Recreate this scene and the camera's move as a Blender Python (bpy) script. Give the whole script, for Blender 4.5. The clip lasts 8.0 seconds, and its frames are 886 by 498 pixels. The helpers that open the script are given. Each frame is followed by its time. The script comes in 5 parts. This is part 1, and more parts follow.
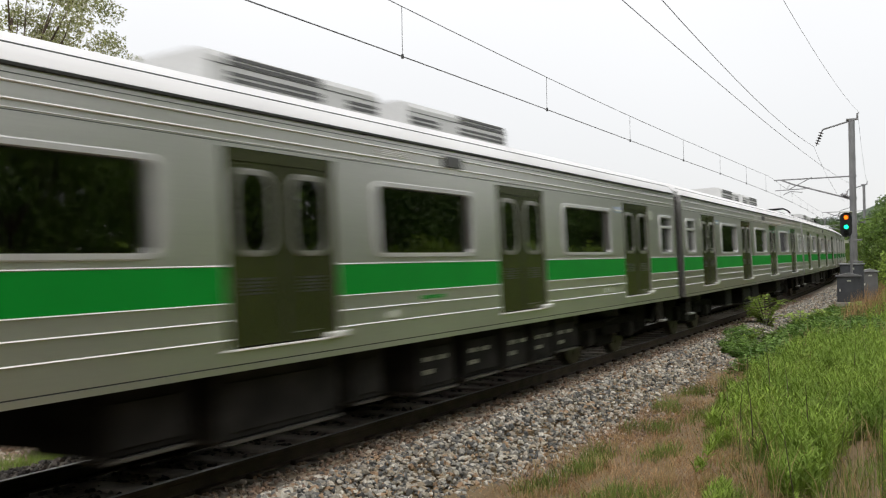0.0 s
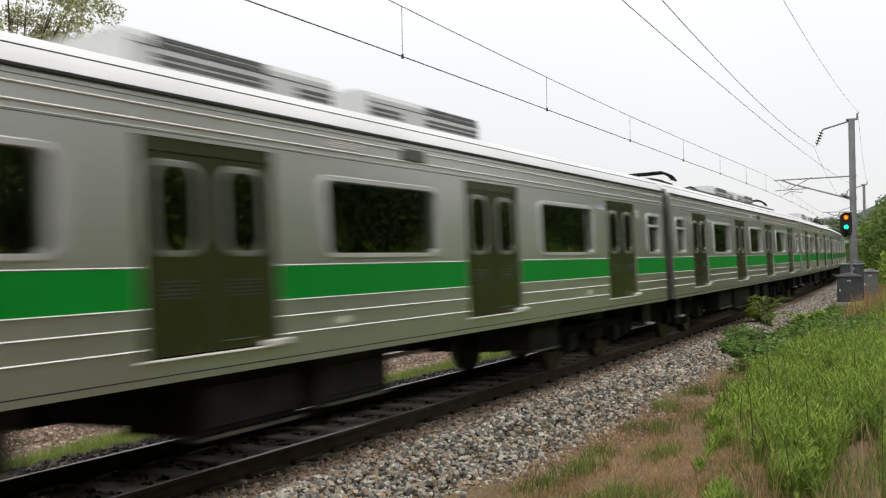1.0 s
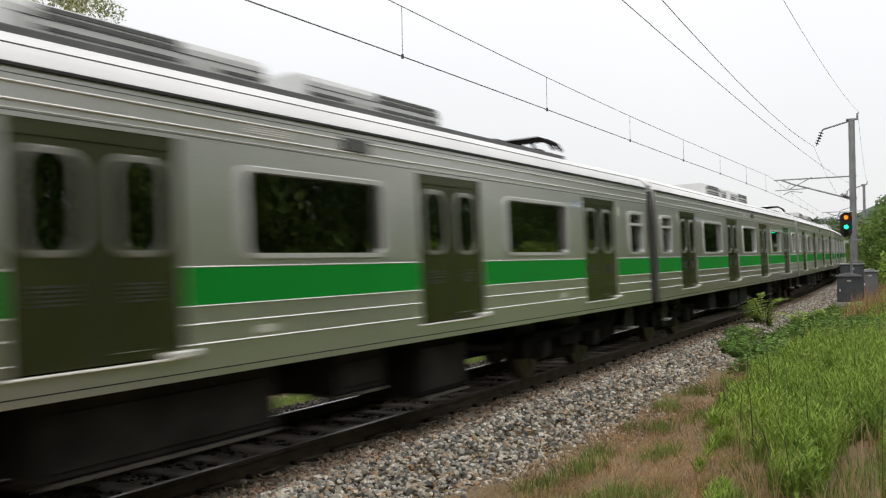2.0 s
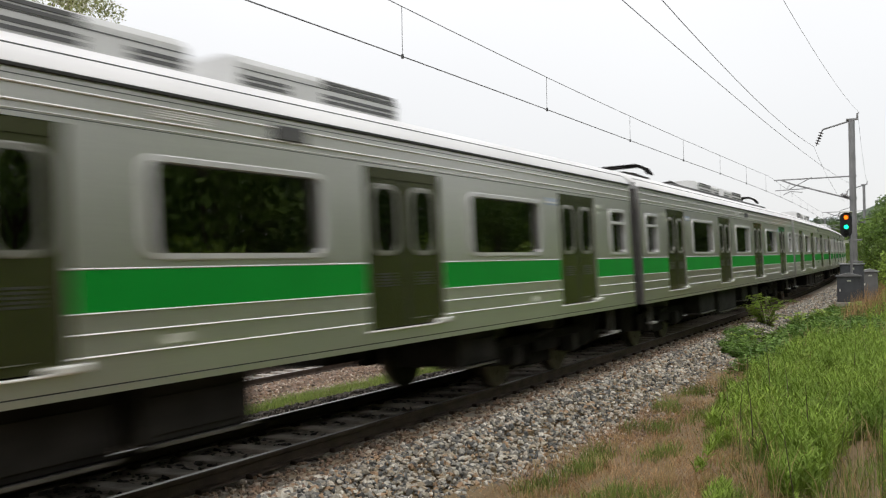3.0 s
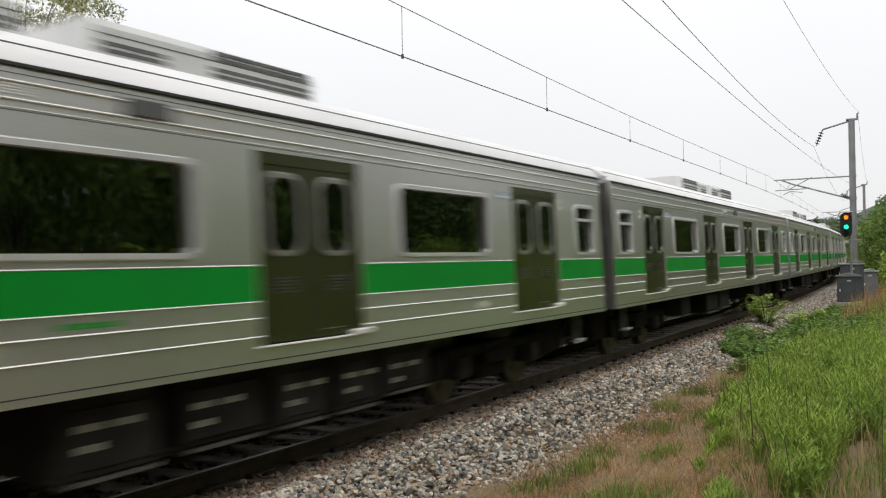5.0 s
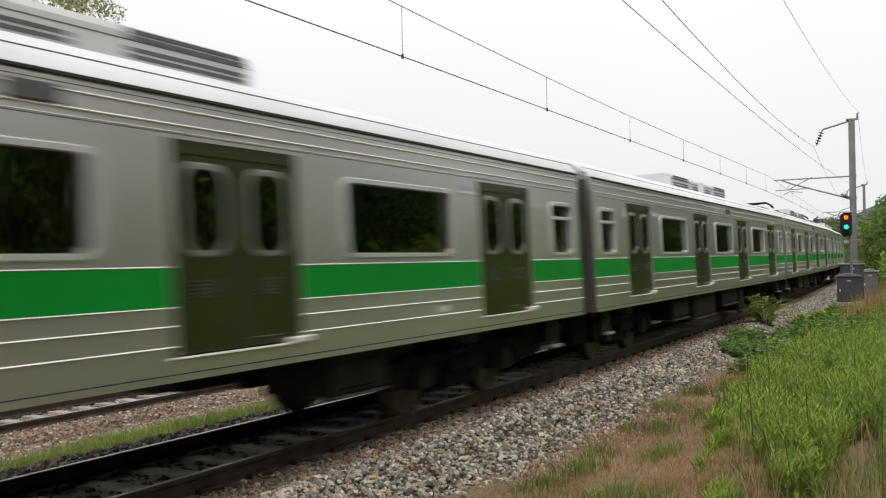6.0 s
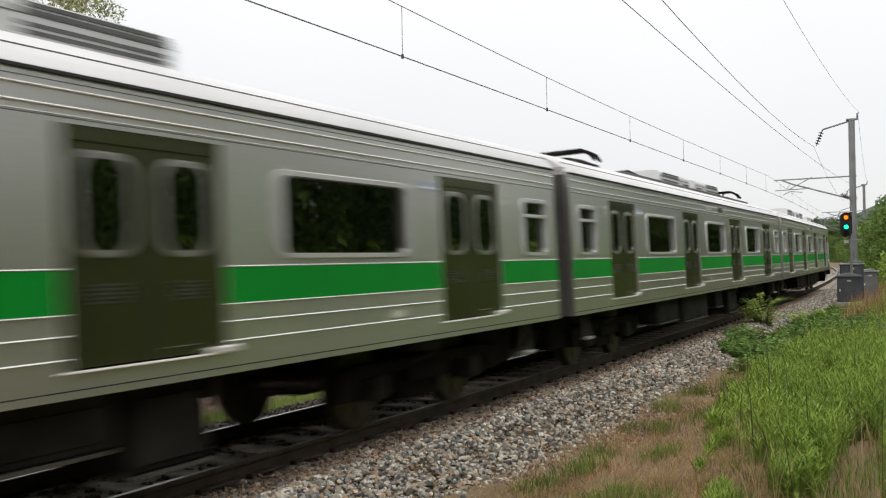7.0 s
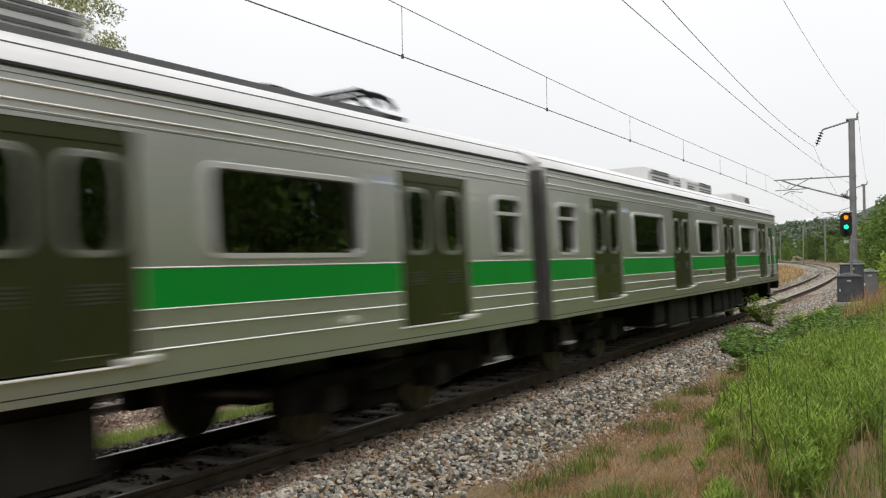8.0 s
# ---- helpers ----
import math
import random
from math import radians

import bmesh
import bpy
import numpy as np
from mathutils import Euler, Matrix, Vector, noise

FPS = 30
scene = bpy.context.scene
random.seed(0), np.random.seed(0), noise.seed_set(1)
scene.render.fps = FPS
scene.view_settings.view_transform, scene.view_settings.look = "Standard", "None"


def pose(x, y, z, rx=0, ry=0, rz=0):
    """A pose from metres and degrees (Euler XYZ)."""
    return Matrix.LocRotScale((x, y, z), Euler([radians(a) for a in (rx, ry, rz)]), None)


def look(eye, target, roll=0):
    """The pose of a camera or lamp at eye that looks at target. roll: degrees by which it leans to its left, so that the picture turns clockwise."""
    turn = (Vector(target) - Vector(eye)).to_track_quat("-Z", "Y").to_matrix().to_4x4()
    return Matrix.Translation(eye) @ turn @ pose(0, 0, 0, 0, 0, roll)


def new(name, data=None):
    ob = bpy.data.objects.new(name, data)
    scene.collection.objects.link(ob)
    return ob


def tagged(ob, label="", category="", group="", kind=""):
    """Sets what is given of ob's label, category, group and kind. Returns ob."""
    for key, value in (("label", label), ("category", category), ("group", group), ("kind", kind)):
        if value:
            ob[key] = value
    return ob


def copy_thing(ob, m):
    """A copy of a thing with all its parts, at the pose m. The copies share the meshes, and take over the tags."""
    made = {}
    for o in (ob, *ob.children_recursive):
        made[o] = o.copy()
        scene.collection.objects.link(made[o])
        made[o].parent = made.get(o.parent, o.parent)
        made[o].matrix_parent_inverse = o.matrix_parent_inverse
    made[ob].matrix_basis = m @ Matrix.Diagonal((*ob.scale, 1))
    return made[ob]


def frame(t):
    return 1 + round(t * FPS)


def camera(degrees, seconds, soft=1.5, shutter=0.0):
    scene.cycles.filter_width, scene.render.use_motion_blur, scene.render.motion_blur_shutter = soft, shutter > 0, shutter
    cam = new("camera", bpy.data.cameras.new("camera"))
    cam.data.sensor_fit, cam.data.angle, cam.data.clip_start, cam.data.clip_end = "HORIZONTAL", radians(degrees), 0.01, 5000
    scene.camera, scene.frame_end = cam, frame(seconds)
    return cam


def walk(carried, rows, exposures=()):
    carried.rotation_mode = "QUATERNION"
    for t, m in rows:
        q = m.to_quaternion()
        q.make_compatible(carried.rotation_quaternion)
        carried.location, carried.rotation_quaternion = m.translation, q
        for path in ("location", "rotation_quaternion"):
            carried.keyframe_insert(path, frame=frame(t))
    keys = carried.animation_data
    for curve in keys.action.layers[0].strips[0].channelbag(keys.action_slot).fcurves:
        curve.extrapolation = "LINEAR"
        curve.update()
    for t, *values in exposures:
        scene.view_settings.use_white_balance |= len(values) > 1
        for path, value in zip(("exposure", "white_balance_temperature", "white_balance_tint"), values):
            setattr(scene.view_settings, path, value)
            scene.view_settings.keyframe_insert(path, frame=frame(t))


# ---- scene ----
# ---------------- camera ----------------
EYE = Vector((0.0, 0.0, 1.801))
YAW, PITCH, ROLL = radians(29.5275), radians(0.6129), -0.86
cam = camera(51.219, 8.0, 1.2, 0.4)
AIM = EYE + 10 * Vector((-math.sin(YAW) * math.cos(PITCH), math.cos(YAW) * math.cos(PITCH), math.sin(PITCH)))
walk(cam, [(0.0, look(EYE, AIM, ROLL)), (8.0, look(EYE, AIM, ROLL))], [(0.0, 0.06), (8.0, 0.06)])

# ---------------- light ----------------
world = bpy.data.worlds.new("overcast_sky")
scene.world = world
world.use_nodes = True
wn, wl = world.node_tree.nodes, world.node_tree.links
bg = wn["Background"]
sky = wn.new("ShaderNodeTexSky")
sky.sky_type, sky.sun_disc = "NISHITA", False
sky.sun_elevation, sky.sun_rotation = radians(58), radians(215)
cloud = wn.new("ShaderNodeTexNoise")
cloud.inputs["Scale"].default_value, cloud.inputs["Detail"].default_value = 1.6, 3.0
ramp = wn.new("ShaderNodeValToRGB")
ramp.color_ramp.elements[0].color = (7.6, 7.62, 7.7, 1)
ramp.color_ramp.elements[1].color = (9.6, 9.55, 9.55, 1)
mixw = wn.new("ShaderNodeMix")
mixw.data_type = "RGBA"
mixw.inputs[0].default_value = 0.9
wl.new(cloud.outputs["Fac"], ramp.inputs[0])
wl.new(sky.outputs[0], mixw.inputs[6])
wl.new(ramp.outputs[0], mixw.inputs[7])
geo = wn.new("ShaderNodeTexCoord")
split = wn.new("ShaderNodeSeparateXYZ")
band = wn.new("ShaderNodeMapRange")
band.inputs[1].default_value, band.inputs[2].default_value, band.inputs[3].default_value, band.inputs[4].default_value = 0.0, 0.32, 0.84, 1.1
fade = wn.new("ShaderNodeVectorMath")
fade.operation = "SCALE"
wl.new(geo.outputs["Generated"], split.inputs[0]), wl.new(split.outputs[2], band.inputs[0])
wl.new(mixw.outputs[2], fade.inputs[0]), wl.new(band.outputs[0], fade.inputs["Scale"])
wl.new(fade.outputs[0], bg.inputs[0])
bg.inputs[1].default_value = 0.114

sun = new("sun", bpy.data.lights.new("sun", "SUN"))
sun.data.energy, sun.data.angle, sun.data.color = 1.1, radians(25), (1.0, 0.96, 0.9)
sun.matrix_world = look((0, 0, 40), (-12, 14, 0))


# ---------------- materials ----------------
def mat(name, col, rough=0.7, metal=0.0, var=0.25, scale=6.0, bump=0.0, bscale=40.0, island=0.0, obj=0.0, col2=None, stretch=None, spec=None, fine=0.15):
    m = bpy.data.materials.new(name)
    m.use_nodes = True
    n, l = m.node_tree.nodes, m.node_tree.links
    p = n["Principled BSDF"]
    p.inputs["Roughness"].default_value, p.inputs["Metallic"].default_value = rough, metal
    if spec is not None:
        p.inputs["Specular IOR Level"].default_value = spec
    tc = n.new("ShaderNodeTexCoord")
    src = tc.outputs["Object"]
    if stretch:
        mp = n.new("ShaderNodeMapping")
        mp.inputs["Scale"].default_value = stretch
        l.new(src, mp.inputs[0])
        src = mp.outputs[0]
    big, small = n.new("ShaderNodeTexNoise"), n.new("ShaderNodeTexNoise")
    big.inputs["Scale"].default_value, big.inputs["Detail"].default_value = scale, 4
    small.inputs["Scale"].default_value, small.inputs["Detail"].default_value = bscale, 3
    l.new(src, big.inputs["Vector"]), l.new(src, small.inputs["Vector"])
    mix = n.new("ShaderNodeMix")
    mix.data_type = "RGBA"
    c2 = col2 or [c * (1 - var) for c in col]
    c1 = col if col2 else [min(1, c * (1 + var)) for c in col]
    mix.inputs[6].default_value, mix.inputs[7].default_value = (*c1, 1), (*c2, 1)
    r = n.new("ShaderNodeMapRange")
    r.inputs[1].default_value, r.inputs[2].default_value = 0.35, 0.65
    l.new(big.outputs["Fac"], r.inputs[0]), l.new(r.outputs[0], mix.inputs[0])
    hsv = n.new("ShaderNodeHueSaturation")
    l.new(mix.outputs[2], hsv.inputs["Color"])
    val = n.new("ShaderNodeMath")
    val.operation = "MULTIPLY_ADD"
    val.inputs[1].default_value, val.inputs[2].default_value = 2 * fine, 1 - fine
    l.new(small.outputs["Fac"], val.inputs[0])
    out = val.outputs[0]
    for amount, node, sock in ((island, "ShaderNodeNewGeometry", "Random Per Island"), (obj, "ShaderNodeObjectInfo", "Random")):
        if amount:
            g, q = n.new(node), n.new("ShaderNodeMath")
            q.operation = "MULTIPLY_ADD"
            q.inputs[1].default_value, q.inputs[2].default_value = 2 * amount, 1 - amount
            l.new(g.outputs[sock], q.inputs[0])
            k = n.new("ShaderNodeMath")
            k.operation = "MULTIPLY"
            l.new(out, k.inputs[0]), l.new(q.outputs[0], k.inputs[1])
            out = k.outputs[0]
    l.new(out, hsv.inputs["Value"])
    l.new(hsv.outputs[0], p.inputs["Base Color"])
    if bump:
        b = n.new("ShaderNodeBump")
        b.inputs["Strength"].default_value, b.inputs["Distance"].default_value = bump, 0.02
        l.new(small.outputs["Fac"], b.inputs["Height"]), l.new(b.outputs[0], p.inputs["Normal"])
    return m


def rocks(name, cols, rough=0.9):
    """Broken stone of several colours, one for each piece."""
    m = mat(name, (0.92, 0.89, 0.84), rough, 0, 0.1, 1.5, 0.25, 70, island=0.18)
    n, l = m.node_tree.nodes, m.node_tree.links
    p = n["Principled BSDF"]
    g, r, x = n.new("ShaderNodeNewGeometry"), n.new("ShaderNodeValToRGB"), n.new("ShaderNodeMix")
    r.color_ramp.interpolation = "CONSTANT"
    while len(r.color_ramp.elements) < len(cols):
        r.color_ramp.elements.new(0.5)
    for k, c in enumerate(cols):
        r.color_ramp.elements[k].position, r.color_ramp.elements[k].color = k / len(cols), (*c, 1)
    x.data_type, x.blend_type = "RGBA", "MULTIPLY"
    x.inputs[0].default_value = 1.0
    l.new(g.outputs["Random Per Island"], r.inputs[0])
    l.new(p.inputs["Base Color"].links[0].from_socket, x.inputs[6]), l.new(r.outputs[0], x.inputs[7])
    l.new(x.outputs[2], p.inputs["Base Color"])
    return m


def glow(name, col, power):
    m = mat(name, col, 0.3)
    p = m.node_tree.nodes["Principled BSDF"]
    p.inputs["Emission Color"].default_value, p.inputs["Emission Strength"].default_value = (*col, 1), power
    return m


def leafy(name, a, b, island=0.35, trans=0.25):
    m = mat(name, a, 0.55, col2=b, scale=0.6, bscale=9, island=island, spec=0.3)
    m.node_tree.nodes["Principled BSDF"].inputs["Transmission Weight"].default_value = 0.0
    n, l = m.node_tree.nodes, m.node_tree.links
    p, o = n["Principled BSDF"], n["Material Output"]
    t, x = n.new("ShaderNodeBsdfTranslucent"), n.new("ShaderNodeMixShader")
    l.new(p.inputs["Base Color"].links[0].from_socket, t.inputs["Color"])
    x.inputs[0].default_value = trans
    l.new(p.outputs[0], x.inputs[1]), l.new(t.outputs[0], x.inputs[2]), l.new(x.outputs[0], o.inputs["Surface"])
    return m


def glass(name, tint, rough=0.03):
    m = bpy.data.materials.new(name)
    m.use_nodes = True
    n, l = m.node_tree.nodes, m.node_tree.links
    t, g, f, x = n.new("ShaderNodeBsdfTransparent"), n.new("ShaderNodeBsdfGlossy"), n.new("ShaderNodeFresnel"), n.new("ShaderNodeMixShader")
    t.inputs[0].default_value = (*tint, 1)
    g.inputs["Roughness"].default_value = rough
    f.inputs[0].default_value = 2.1
    l.new(f.outputs[0], x.inputs[0]), l.new(t.outputs[0], x.inputs[1]), l.new(g.outputs[0], x.inputs[2])
    l.new(x.outputs[0], n["Material Output"].inputs["Surface"])
    return m


STEEL = mat("brushed_stainless", (0.66, 0.645, 0.62), 0.31, 0.90, 0.09, 0.7, 0.04, 60, stretch=(1, 0.15, 1.0), fine=0.07)
sn, sl = STEEL.node_tree.nodes, STEEL.node_tree.links
brush = sn.new("ShaderNodeTangent")
brush.direction_type, brush.axis = "RADIAL", "Z"
sl.new(brush.outputs[0], sn["Principled BSDF"].inputs["Tangent"])
sn["Principled BSDF"].inputs["Anisotropic"].default_value = 0.68
sn["Principled BSDF"].inputs["Anisotropic Rotation"].default_value = 0.25
# plain white, not metal: the sky's gleam on steel trim is painted in
STEEL2 = mat("sky_gleam_white_steel", (0.95, 0.94, 0.93), 0.4, 0.0, 0.02, 3)
# mirror-smooth steel whose reflection of dark greenery is part of the base colour
DOORM = mat("stainless_olive_reflection", (0.145, 0.145, 0.085), 0.24, 0.85, 0.08, 2, stretch=(1, 1, 0.4))
GREEN = mat("green_band_film", (0.003, 0.29, 0.028), 0.55, 0.0, 0.05, 1.2, fine=0.05, spec=0.15)
ROOFM = mat("painted_roof", (0.86, 0.85, 0.85), 0.45, 0.0, 0.06, 0.8, fine=0.05)
DARKGAP = mat("rubber_and_shade_black", (0.03, 0.03, 0.028), 0.7, 0, 0.25, 4)
GANG = mat("gangway_cloth", (0.085, 0.08, 0.075), 0.8, 0, 0.2, 4)
DFRAME = mat("dull_door_rim", (0.30, 0.30, 0.27), 0.4, 0.5, 0.06, 4)
FRAMEM = mat("aluminium_frame", (0.64, 0.64, 0.63), 0.48, 0.4, 0.06, 4)
ACM = mat("grey_roof_unit", (0.62, 0.62, 0.61), 0.5, 0.0, 0.07, 2)
LOUV = mat("louvre_shadow_grey", (0.13, 0.13, 0.13), 0.6, 0.3, 0.15, 4)
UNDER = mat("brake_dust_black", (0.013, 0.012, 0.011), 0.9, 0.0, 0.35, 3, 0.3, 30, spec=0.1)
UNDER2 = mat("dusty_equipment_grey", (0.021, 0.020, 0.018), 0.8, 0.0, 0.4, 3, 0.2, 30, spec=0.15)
WHEELM = mat("worn_wheel_steel", (0.09, 0.075, 0.06), 0.5, 0.7, 0.3, 5)
NOTICE = mat("faded_notice_film", (0.07, 0.072, 0.064), 0.4, 0.4, 0.1)
PALE = mat("pale_label", (0.62, 0.64, 0.55), 0.5, 0, 0.05)
BLUEL = mat("blue_white_label", (0.45, 0.5, 0.62), 0.5, 0, 0.08)
WHITEP = mat("white_door_rail_end", (0.85, 0.85, 0.82), 0.4, 0.2, 0.05)
BLACKP = mat("black_display", (0.012, 0.013, 0.014), 0.3)
SEATM = mat("teal_seat_cloth", (0.06, 0.50, 0.30), 0.9, 0, 0.1)
LINING = mat("grey_interior", (0.45, 0.45, 0.43), 0.8, 0, 0.1)
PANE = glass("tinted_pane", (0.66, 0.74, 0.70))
# far-side glass tinted near black, so the dim view through the car stays dark
PANE_FAR = glass("darkened_far_pane", (0.07, 0.10, 0.08))
PANE_DOOR = glass("dark_tinted_pane", (0.10, 0.12, 0.11))
INSUL = mat("brown_insulator", (0.05, 0.04, 0.04), 0.3)
WIREM = mat("oxidised_copper_wire", (0.10, 0.10, 0.10), 0.5, 0.5)
RAILM = mat("rusty_rail", (0.065, 0.046, 0.034), 0.7, 0.3, 0.3, 4, 0.2, 60)
RAILTOP = mat("worn_rail_head", (0.34, 0.325, 0.30), 0.36, 0.9, 0.08, 3)
SLEEP2 = mat("pale_concrete", (0.33, 0.30, 0.27), 0.9, 0, 0.2, 5, 0.3, 50, obj=0.15)
SLEEP = mat("oily_concrete", (0.36, 0.315, 0.255), 0.9, 0, 0.25, 5, 0.3, 50, obj=0.15)
CLIP = mat("rusty_clip", (0.06, 0.04, 0.03), 0.8, 0.3, 0.2)
BALLAST = mat("ballast_bed", (0.26, 0.22, 0.175), 0.95, 0, 0.3, 9, 0.9, 28, fine=0.45)
STONE = rocks("granite_ballast", [(0.10, 0.10, 0.10), (0.33, 0.32, 0.30), (0.46, 0.39, 0.30), (0.19, 0.19, 0.19), (0.58, 0.52, 0.45), (0.42, 0.29, 0.19), (0.38, 0.35, 0.30), (0.70, 0.67, 0.62), (0.22, 0.21, 0.19), (0.42, 0.41, 0.39), (0.13, 0.135, 0.14), (0.52, 0.49, 0.44)])
# brake dust and the train's shade, both put into the stone colours
DSTONE = rocks("dusty_shaded_ballast", [(0.05, 0.045, 0.042), (0.10, 0.092, 0.085), (0.16, 0.148, 0.135), (0.07, 0.065, 0.06)])
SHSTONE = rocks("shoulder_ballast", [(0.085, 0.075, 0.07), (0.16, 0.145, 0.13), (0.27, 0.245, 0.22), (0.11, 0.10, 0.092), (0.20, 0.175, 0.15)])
RSTONE = rocks("rust_stained_ballast", [(0.31, 0.21, 0.15), (0.40, 0.31, 0.24), (0.19, 0.14, 0.11), (0.56, 0.49, 0.42), (0.25, 0.21, 0.18), (0.34, 0.24, 0.18), (0.11, 0.085, 0.07), (0.27, 0.18, 0.13)])
RBED = mat("rusty_ballast_bed", (0.20, 0.14, 0.105), 0.95, 0, 0.3, 7, 0.9, 30, fine=0.45)
FINES = mat("brown_ballast_fines", (0.37, 0.29, 0.205), 0.95, 0, 0.3, 5, 0.9, 40, fine=0.4)
GROUND = mat("dry_soil", (0.25, 0.17, 0.10), 0.95, 0, 0.2, 0.5, 0.5, 26, col2=(0.17, 0.13, 0.065), fine=0.45)
DRYG = leafy("dry_grass_blades", (0.56, 0.36, 0.19), (0.31, 0.18, 0.09), 0.5)
STRAW = leafy("pale_straw", (0.55, 0.42, 0.23), (0.40, 0.27, 0.12), 0.4)
GREENG = leafy("fresh_grass_blades", (0.24, 0.32, 0.075), (0.14, 0.21, 0.042), 0.5)
WEED = leafy("weed_leaves", (0.35, 0.47, 0.085), (0.22, 0.33, 0.055), 0.32)
VINE = leafy("creeper_leaves", (0.18, 0.29, 0.06), (0.10, 0.19, 0.035), 0.45)
LEAF = leafy("tree_leaves", (0.12, 0.19, 0.045), (0.07, 0.12, 0.03), 0.45)
LEAF3 = leafy("bright_shrub_leaves", (0.33, 0.46, 0.085), (0.20, 0.31, 0.05), 0.45)
LEAF2 = leafy("young_tree_leaves", (0.19, 0.28, 0.06), (0.12, 0.20, 0.04), 0.45)
LOCUST = leafy("locust_leaves", (0.40, 0.41, 0.19), (0.26, 0.29, 0.12), 0.45, 0.4)
BLOSSOM = mat("cream_blossom", (0.75, 0.72, 0.62), 0.8, 0, 0.1)
BARK = mat("bark", (0.11, 0.085, 0.065), 0.95, 0, 0.3, 5, 0.6, 30)
# greyed green: distance haze is mixed into the leaf colour
FARLEAF = leafy("haze_tinted_far_canopy", (0.19, 0.24, 0.15), (0.11, 0.15, 0.105), 0.25, 0.1)
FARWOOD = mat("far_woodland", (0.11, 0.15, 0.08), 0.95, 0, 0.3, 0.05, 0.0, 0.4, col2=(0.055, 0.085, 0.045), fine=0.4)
# the mountain's haze is likewise only its pale blue base colour
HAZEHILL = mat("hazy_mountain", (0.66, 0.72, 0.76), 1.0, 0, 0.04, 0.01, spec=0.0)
MASTM = mat("galvanised_mast", (0.25, 0.25, 0.255), 0.6, 0.3, 0.12, 2)
SIGBLACK = mat("matt_black_enamel", (0.015, 0.015, 0.016), 0.6)
CABM = mat("dark_grey_cabinet_paint", (0.075, 0.08, 0.092), 0.5, 0.1, 0.15, 3)
CABM2 = mat("mid_grey_cabinet_paint", (0.20, 0.20, 0.205), 0.55, 0.1, 0.12, 3)
CABROOF = mat("light_grey_lid_paint", (0.38, 0.39, 0.40), 0.5, 0.1, 0.1, 3)
CONC = mat("concrete", (0.36, 0.34, 0.31), 0.9, 0, 0.15, 4, 0.2)
AMBER = glow("amber_lamp", (1.0, 0.16, 0.005), 2.2)
AQUA = glow("green_lamp", (0.01, 1.0, 0.42), 2.4)
REDL = glow("marker_lamp", (0.05, 0.9, 0.35), 2)


# ---------------- mesh helpers ----------------
def mesh_ob(name, bm, material, parent=None, label=""):
    me = bpy.data.meshes.new(name)
    bm.to_mesh(me)
    bm.free()
    me.materials.append(material)
    ob = new(name, me)
    if parent:
        ob.parent = parent
    if label:
        ob["label"] = label
    return ob


def part(name, bm, material, parent, label=""):
    return mesh_ob(name, bm, material, parent, label)


def raw(name, verts, faces, material, parent=None, label="", smooth=False):
    me = bpy.data.meshes.new(name)
    me.from_pydata(verts, [], faces)
    me.materials.append(material)
    if smooth:
        me.polygons.foreach_set("use_smooth", [True] * len(me.polygons))
    ob = new(name, me)
    if parent:
        ob.parent = parent
    if label:
        ob["label"] = label
    return ob


def box(bm, x0, x1, y0, y1, z0, z1, bev=0.0):
    r = bmesh.ops.create_cube(bm, size=1.0, matrix=Matrix.Translation(((x0 + x1) / 2, (y0 + y1) / 2, (z0 + z1) / 2)) @ Matrix.Diagonal((x1 - x0, y1 - y0, z1 - z0, 1)))
    if bev:
        es = list({e for v in r["verts"] for e in v.link_edges})
        bmesh.ops.bevel(bm, geom=es, offset=bev, segments=2, affect="EDGES", profile=0.5)
    return bm


def B(*boxes, bev=0.0):
    bm = bmesh.new()
    for b in boxes:
        box(bm, *b, bev)
    return bm


def tube(bm, pts, radii, seg=8):
    rings = []
    for i, p in enumerate(pts):
        p = Vector(p)
        d = (Vector(pts[min(i + 1, len(pts) - 1)]) - Vector(pts[max(i - 1, 0)])).normalized()
        a = d.cross(Vector((0.13, 0.2, 1)) if abs(d.z) < 0.9 else Vector((1, 0.1, 0))).normalized()
        b = d.cross(a)
        r = float(radii[i] if isinstance(radii, (list, tuple)) else radii)
        rings.append([bm.verts.new(p + r * (math.cos(k * 2 * math.pi / seg) * a + math.sin(k * 2 * math.pi / seg) * b)) for k in range(seg)])
    for r0, r1 in zip(rings, rings[1:]):
        for k in range(seg):
            bm.faces.new((r0[k], r0[(k + 1) % seg], r1[(k + 1) % seg], r1[k]))
    bm.faces.new(rings[0][::-1]), bm.faces.new(rings[-1])
    return bm


def T(*runs, seg=8):
    bm = bmesh.new()
    for pts, r in runs:
        tube(bm, pts, r, seg)
    return bm


def rrect(yc, zc, w, h, r, n=4):
    out = []
    for sy, sz, a0 in ((1, 1, 0), (-1, 1, 90), (-1, -1, 180), (1, -1, 270)):
        for k in range(n + 1):
            a = radians(a0 + 90 * k / n)
            out.append((yc + sy * (w / 2 - r) + r * math.cos(a), zc + sz * (h / 2 - r) + r * math.sin(a)))
    return out


